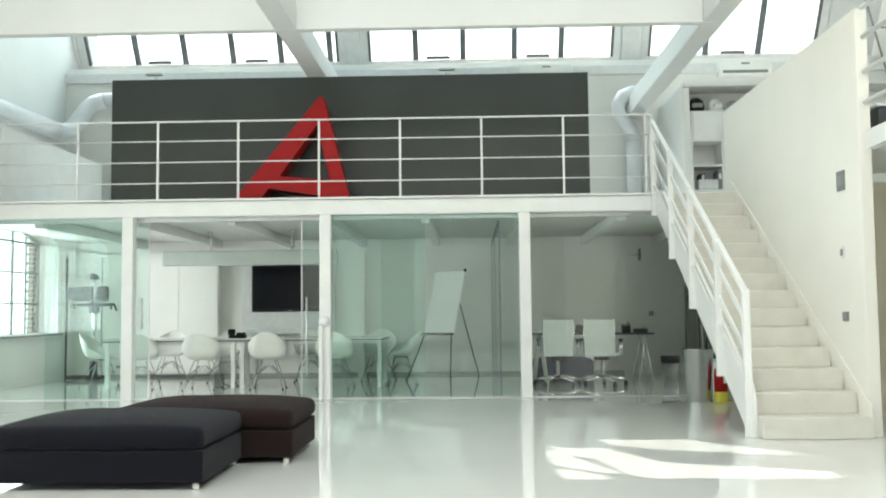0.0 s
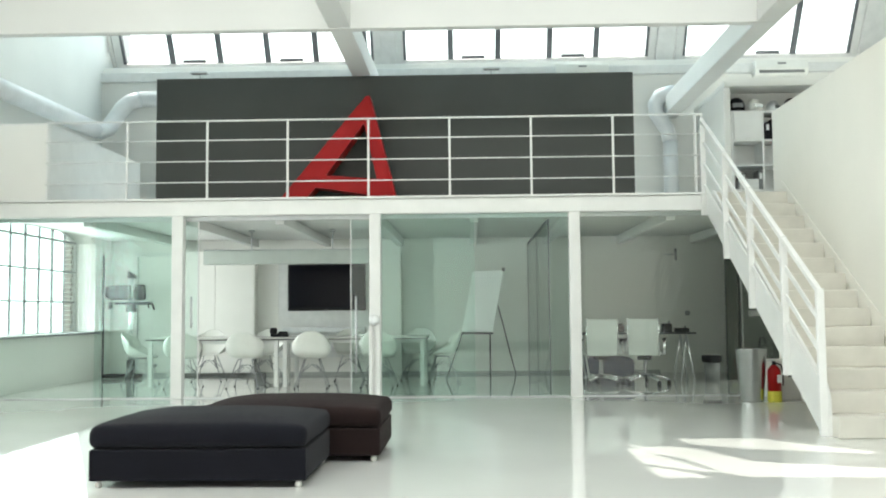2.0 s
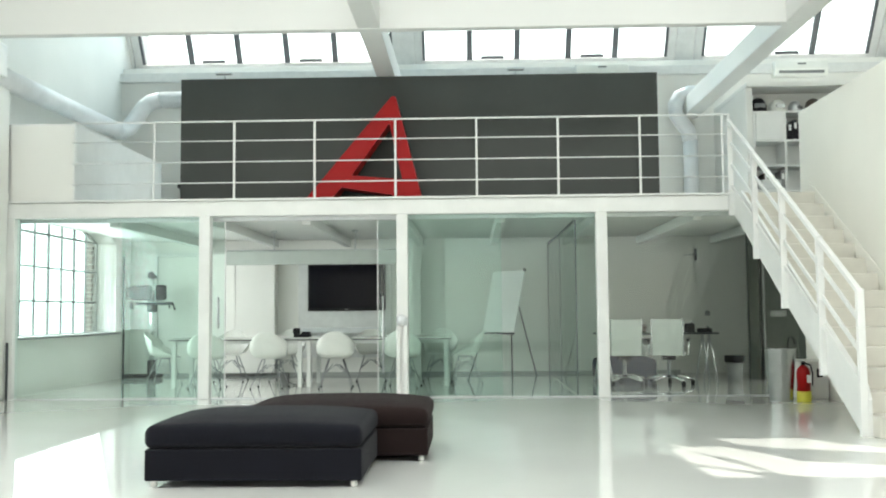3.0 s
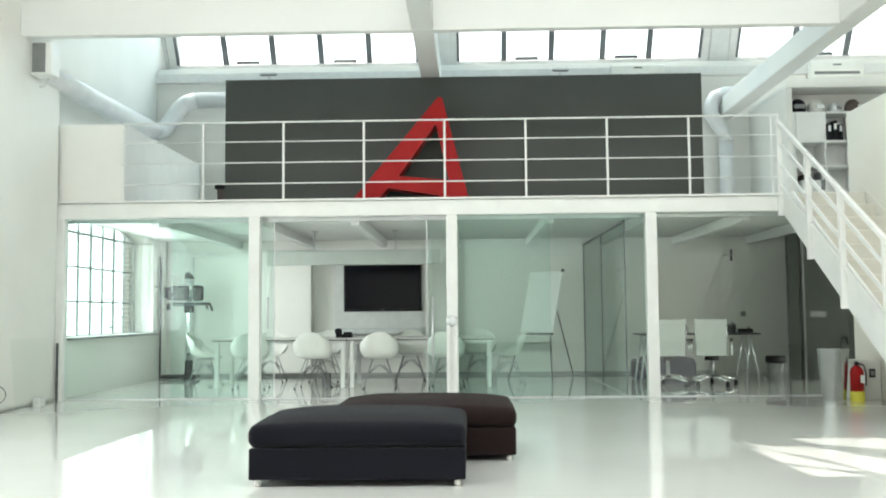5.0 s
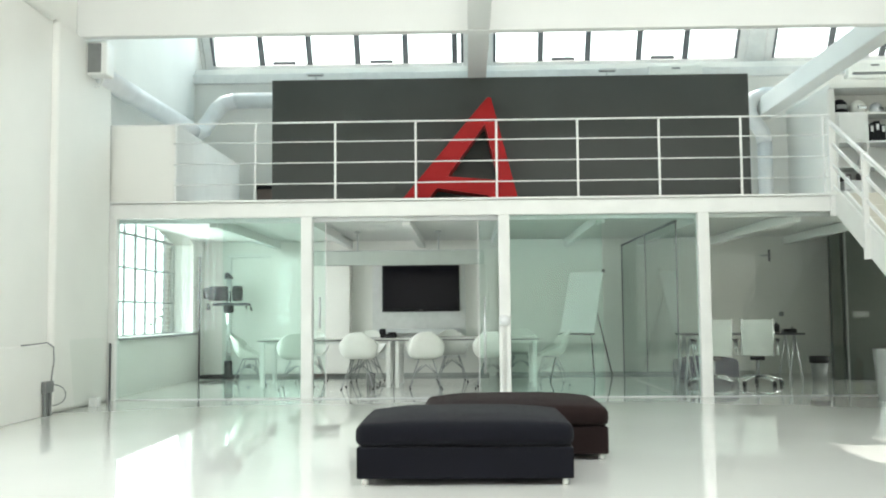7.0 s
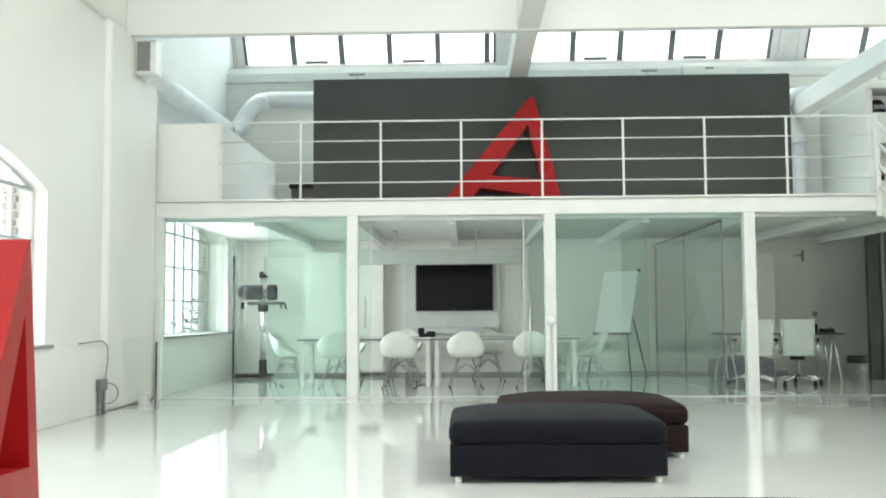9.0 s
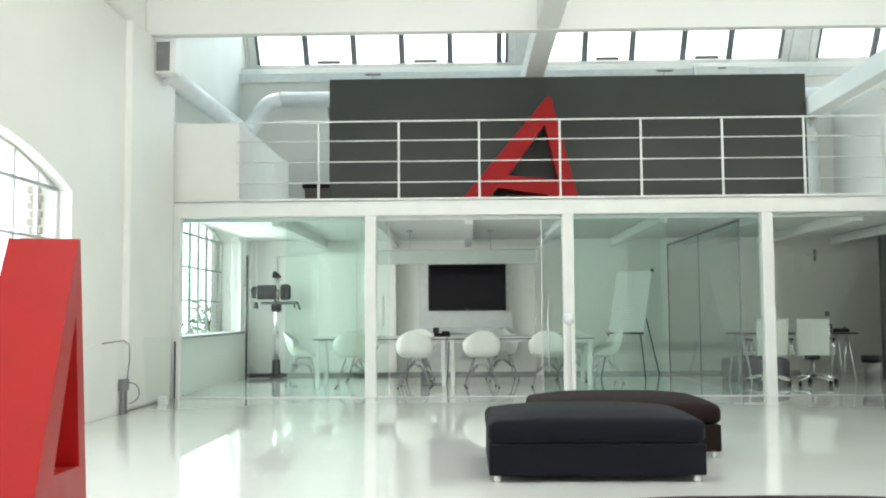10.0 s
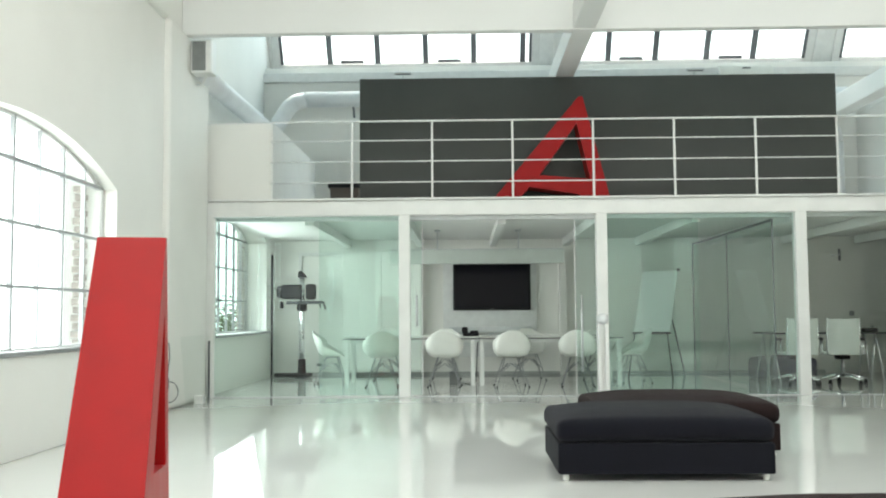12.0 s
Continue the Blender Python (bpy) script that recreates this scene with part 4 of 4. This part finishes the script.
setting("wall_rib", box_bm(0.12, 0.12, 2.07, (-1.53, YB - 0.062, 0.0), 0.004), PLASTER, "white rib on the back wall", "trim")
setting("door_trim_1", box_bm(0.06, 0.06, 2.05, (-6.05, YB - 0.031, 0.0), 0.004), FRAME_WHITE, "white door frame upright", "trim")
setting("door_trim_2", box_bm(0.86, 0.06, 0.06, (-5.65, YB - 0.031, 2.053), 0.004), FRAME_WHITE, "white door frame head", "trim")
setting("wall_pipe", tube_bm([(-6.46, 15.42, 0.0), (-6.46, 15.42, 2.05)], 0.018, 10), DARK_STEEL, "dark vertical pipe in the room's corner", "pipe")
plate("back_socket", 0.13, 0.08, pose(-5.72, YB - 0.007, 0.18), FRAME_WHITE, "white socket low on the back wall")

bar = thing("hanging_lamp", "long flat white lamp hanging from the ceiling", "lamp", pose(-3.02, 13.95, 1.80))
part("housing", box_bm(2.66, 0.09, 0.21, (0, 0, 0), 0.008), material("pale_green_grey_metal", (0.56, 0.60, 0.57), 0.45, vary=0.06, scale=4), bar)
part("top_cap", box_bm(2.64, 0.12, 0.012, (0, 0, 0.212), 0.003), ALU, bar)
for x in (-0.60, 0.64):
    part("rod", tube_bm([(x, 0, 0.22), (x, 0, 0.525)], 0.009, 8), ALU, bar)
    part("canopy", lathe_bm([(0.045, 0.0), (0.05, 0.02), (0.03, 0.035)], 14, (x, 0, 0.49)), ALU, bar)


def camera_stand(x, y):
    t = thing("equipment_stand", "chrome column stand with black studio equipment on its arm", "stand", pose(x, y, 0))
    part("base", box_bm(0.62, 0.22, 0.06, (-0.14, 0, 0.015), 0.025, 3), BLACK, t)
    part("base_hub", lathe_bm([(0.11, 0.0), (0.11, 0.05), (0.07, 0.09), (0.065, 0.30), (0.05, 0.31)], 20), BLACK, t)
    part("column", tube_bm([(0, 0, 0.28), (0, 0, 1.68)], 0.042, 20), material("satin_chrome", (0.88, 0.89, 0.90), 0.28, 0.9, vary=0.05, scale=10), t, "shiny chrome column")
    part("cap", prism_bm([(-0.06, 1.66), (0.075, 1.66), (0.06, 1.70), (-0.02, 1.775), (-0.06, 1.75)], 0.12, None, "y", -0.06, 0.01), BLACK, t)
    part("collar", lathe_bm([(0.075, 1.10), (0.085, 1.13), (0.085, 1.24), (0.065, 1.27)], 18), BLACK, t)
    arm = part("arm", box_bm(0.60, 0.07, 0.05, (0.05, -0.05, 1.215), 0.012), DARK_STEEL, t)
    part("knob", lathe_bm([(0.03, 1.15), (0.035, 1.17), (0.02, 1.26)], 12, (-0.33, -0.05, 0)), BLACK, arm)
    cam_body = part("equipment", box_bm(0.34, 0.20, 0.24, (-0.16, -0.02, 1.30), 0.03, 3), BLACK, t)
    part("lens", tube_bm([(-0.31, -0.02, 1.42), (-0.40, -0.02, 1.42)], 0.10, 18), BLACK, cam_body)
    part("equipment", box_bm(0.17, 0.16, 0.26, (0.15, -0.01, 1.29), 0.05, 3), BLACK, t)
    part("clamp", tube_bm([(0.28, -0.05, 1.24), (0.36, -0.07, 1.25), (0.41, -0.08, 1.13)], 0.016, 8), BLACK, t)
    part("clamp", tube_bm([(0.30, -0.05, 1.24), (0.32, -0.09, 1.16)], 0.014, 8), BLACK, t)
    part("cable", tube_bm([(-0.42, -0.02, 1.45), (-0.50, 0, 1.50), (-0.60, 0.02, 1.56)], 0.008, 6), GREY_PLASTIC, t)


camera_stand(-5.92, 15.24)


def flip_chart():
    t = thing("flip_chart", "white flip chart on a dark tripod easel", "flip chart")
    # board leans back and is turned a little towards the table
    tl, tr = Vector((-0.25, 15.32, 1.715)), Vector((0.24, 14.88, 1.715))
    down = Vector((-0.19, -0.19, -0.985))
    side = (tr - tl)
    n = side.cross(down).normalized()
    b = bmesh.new()
    c = [tl, tr, tr + down, tl + down]
    v0 = [b.verts.new(p) for p in c]
    v1 = [b.verts.new(p + n * 0.025) for p in c]
    b.faces.new(v0), b.faces.new(v1[::-1])
    for i in range(4):
        b.faces.new((v0[i], v1[i], v1[(i + 1) % 4], v0[(i + 1) % 4]))
    bmesh.ops.recalc_face_normals(b, faces=b.faces)
    part("board", b, SHEET, t)
    part("tray", tube_bm([c[3] + Vector((-0.03, -0.03, -0.02)), c[2] + Vector((0.0, -0.03, -0.02))], 0.018, 8), DARK_STEEL, t)
    part("leg", tube_bm([c[3] + Vector((0.02, 0.03, 0.0)), (-0.68, 14.35, 0.0)], 0.012, 8), DARK_STEEL, t)
    part("leg", tube_bm([c[2] + Vector((-0.04, 0.03, 0.0)), (0.0, 14.30, 0.0)], 0.012, 8), DARK_STEEL, t)
    part("leg", tube_bm([(0.04, 15.14, 1.60), (0.45, 15.48, 0.0)], 0.012, 8), DARK_STEEL, t)
    part("clip", box_bm(0.05, 0.04, 0.05, (0.24, 14.85, 1.70), 0.008), BLACK, t)


flip_chart()

# ---- office ----
def office_chair():
    c = thing("office_chair", "office chair with a pale mesh back and chrome base", "chair", group="office chairs")
    b = box_bm(0.41, 0.025, 0.50, (0, -0.22, 0.43))
    bmesh.ops.subdivide_edges(b, edges=b.edges[:], cuts=6, use_grid_fill=True)
    for v in b.verts:
        v.co.y += 0.35 * v.co.x ** 2 - 0.10 * (v.co.z - 0.43)
    part("backrest", b, MESH, c, "pale mesh backrest")
    b = box_bm(0.46, 0.45, 0.035, (0, 0.03, 0.42), 0.014, 3)
    part("seat", b, MESH, c)
    for sx in (-1, 1):
        part("back_frame", tube_bm([(sx * 0.212, -0.20, 0.42), (sx * 0.212, -0.25, 0.94)], 0.012, 8), CHROME, c)
        arm = part("armrest", box_bm(0.045, 0.30, 0.03, (sx * 0.275, 0.0, 0.63), 0.010), BLACK, c)
        part("arm_post", tube_bm([(sx * 0.275, -0.13, 0.63), (sx * 0.27, -0.15, 0.43)], 0.012, 8), CHROME, arm)
        part("arm_post", tube_bm([(sx * 0.275, 0.10, 0.63), (sx * 0.27, 0.12, 0.43)], 0.012, 8), CHROME, arm)
    part("mechanism", box_bm(0.20, 0.22, 0.06, (0, 0.02, 0.355), 0.015), BLACK, c)
    part("gas_lift", tube_bm([(0, 0.02, 0.10), (0, 0.02, 0.37)], 0.026, 12), WIRE, c)
    for k in range(5):
        a = 2 * math.pi * k / 5 + 0.35
        d = Vector((math.cos(a), math.sin(a), 0))
        leg = part("leg", tube_bm([Vector((0, 0.02, 0.125)), d * 0.14 + Vector((0, 0.02, 0.125)), d * 0.34 + Vector((0, 0.02, 0.075))], [0.028, 0.024, 0.016], 8), CHROME, c)
        part("caster", lathe_bm([(0.024, 0.0), (0.030, 0.012), (0.030, 0.045), (0.018, 0.07)], 12, tuple(d * 0.34 + Vector((0, 0.02, 0)))), BLACK, leg)
    return c


oc = office_chair()
oc.matrix_basis = pose(1.55, 13.2, 0, 0, 0, -3)
copy_thing(oc, pose(2.17, 13.2, 0, 0, 0, -15))

desk = thing("office_desk", "slim dark-topped office desk on trestle legs", "desk")
part("tabletop", box_bm(1.75, 0.7, 0.025, (2.12, 13.95, 0.70), 0.004), DARK_STEEL, desk)
for x in (1.35, 2.88):
    for dx in (-0.10, 0.10):
        part("leg", tube_bm([(x, 13.75, 0.70), (x + dx, 13.70, 0.0)], 0.015, 8), ALU, desk)
        part("leg", tube_bm([(x, 14.15, 0.70), (x + dx, 14.2, 0.0)], 0.015, 8), ALU, desk)
for x, w, h in ((2.62, 0.13, 0.13), (2.84, 0.20, 0.06)):
    t = thing("desk_device", "small black device on the office desk", "device", pose(x, 13.85, 0.726))
    part("body", box_bm(w, 0.15, h, (0, 0, 0), 0.018, 3), BLACK, t)
    part("knob", lathe_bm([(0.018, 0.0), (0.02, 0.02), (0.01, 0.04)], 10, (w * 0.25, 0, h - 0.004)), GREY_PLASTIC, t)
single("brown_pouch", box_bm(0.11, 0.10, 0.13, (1.93, 13.85, 0.726), 0.035, 3), BROWN_BOX, "small brown pouch on the office desk", "pouch")
NAVY = material("navy_fabric", (0.016, 0.022, 0.050), 0.8, vary=0.2, scale=5, bump=0.3, bump_scale=200)
single("floor_cushion", cushion_bm(0.92, 0.55, 0.30, 0.0), NAVY, "dark navy floor cushion under the desk", "cushion", pose(1.74, 14.5, 0.005))
for x in (3.27,):
    t = thing("waste_bin", "grey waste bin with a dark rim", "bin", pose(x, 13.85, 0))
    part("body", lathe_bm([(0.10, 0.0), (0.125, 0.29), (0.115, 0.288), (0.092, 0.02)], 20), GREY_PLASTIC, t)
    part("rim", lathe_bm([(0.130, 0.275), (0.142, 0.28), (0.146, 0.375), (0.134, 0.38)], 20), BLACK, t)
DARK_GREEN = material("dark_green_panel", (0.035, 0.045, 0.040), 0.3, vary=0.15, scale=1.5)
setting("dark_wall", box_bm(0.16, 0.1, 2.3, (3.66, 14.15, 0.0), 0.003), DARK_GREEN, "dark grey-green wall end of the office", "wall")
setting("dark_wall_panel", box_bm(3.6, 0.08, 2.3, (5.56, 14.17, 0.0), 0.003), DARK_GREEN, "dark grey-green panel wall of the office", "wall")
setting("dark_door_frame", box_bm(0.03, 0.05, 2.25, (3.80, 14.10, 0.0), 0.003), GREY_PLASTIC, "thin metal door frame on the dark panel", "trim")
plate("door_lock_plate", 0.24, 0.09, pose(4.02, 14.117, 0.99), GREY_PLASTIC, "pale lock plate on the dark panel", "plate")
plate("office_switch", 0.08, 0.08, pose(3.38, YB - 0.007, 1.0), GREY_PLASTIC, "grey switch on the office wall", "switch")
br = thing("wall_bracket", "small grey metal bracket lamp on the office wall", "lamp", pose(3.10, YB - 0.01, 2.0))
part("plate", box_bm(0.04, 0.02, 0.20, (0.10, -0.01, -0.1), 0.004), GREY_PLASTIC, br)
part("arm", tube_bm([(0.10, -0.02, 0), (-0.14, -0.25, -0.02)], 0.012, 8), ALU, br)
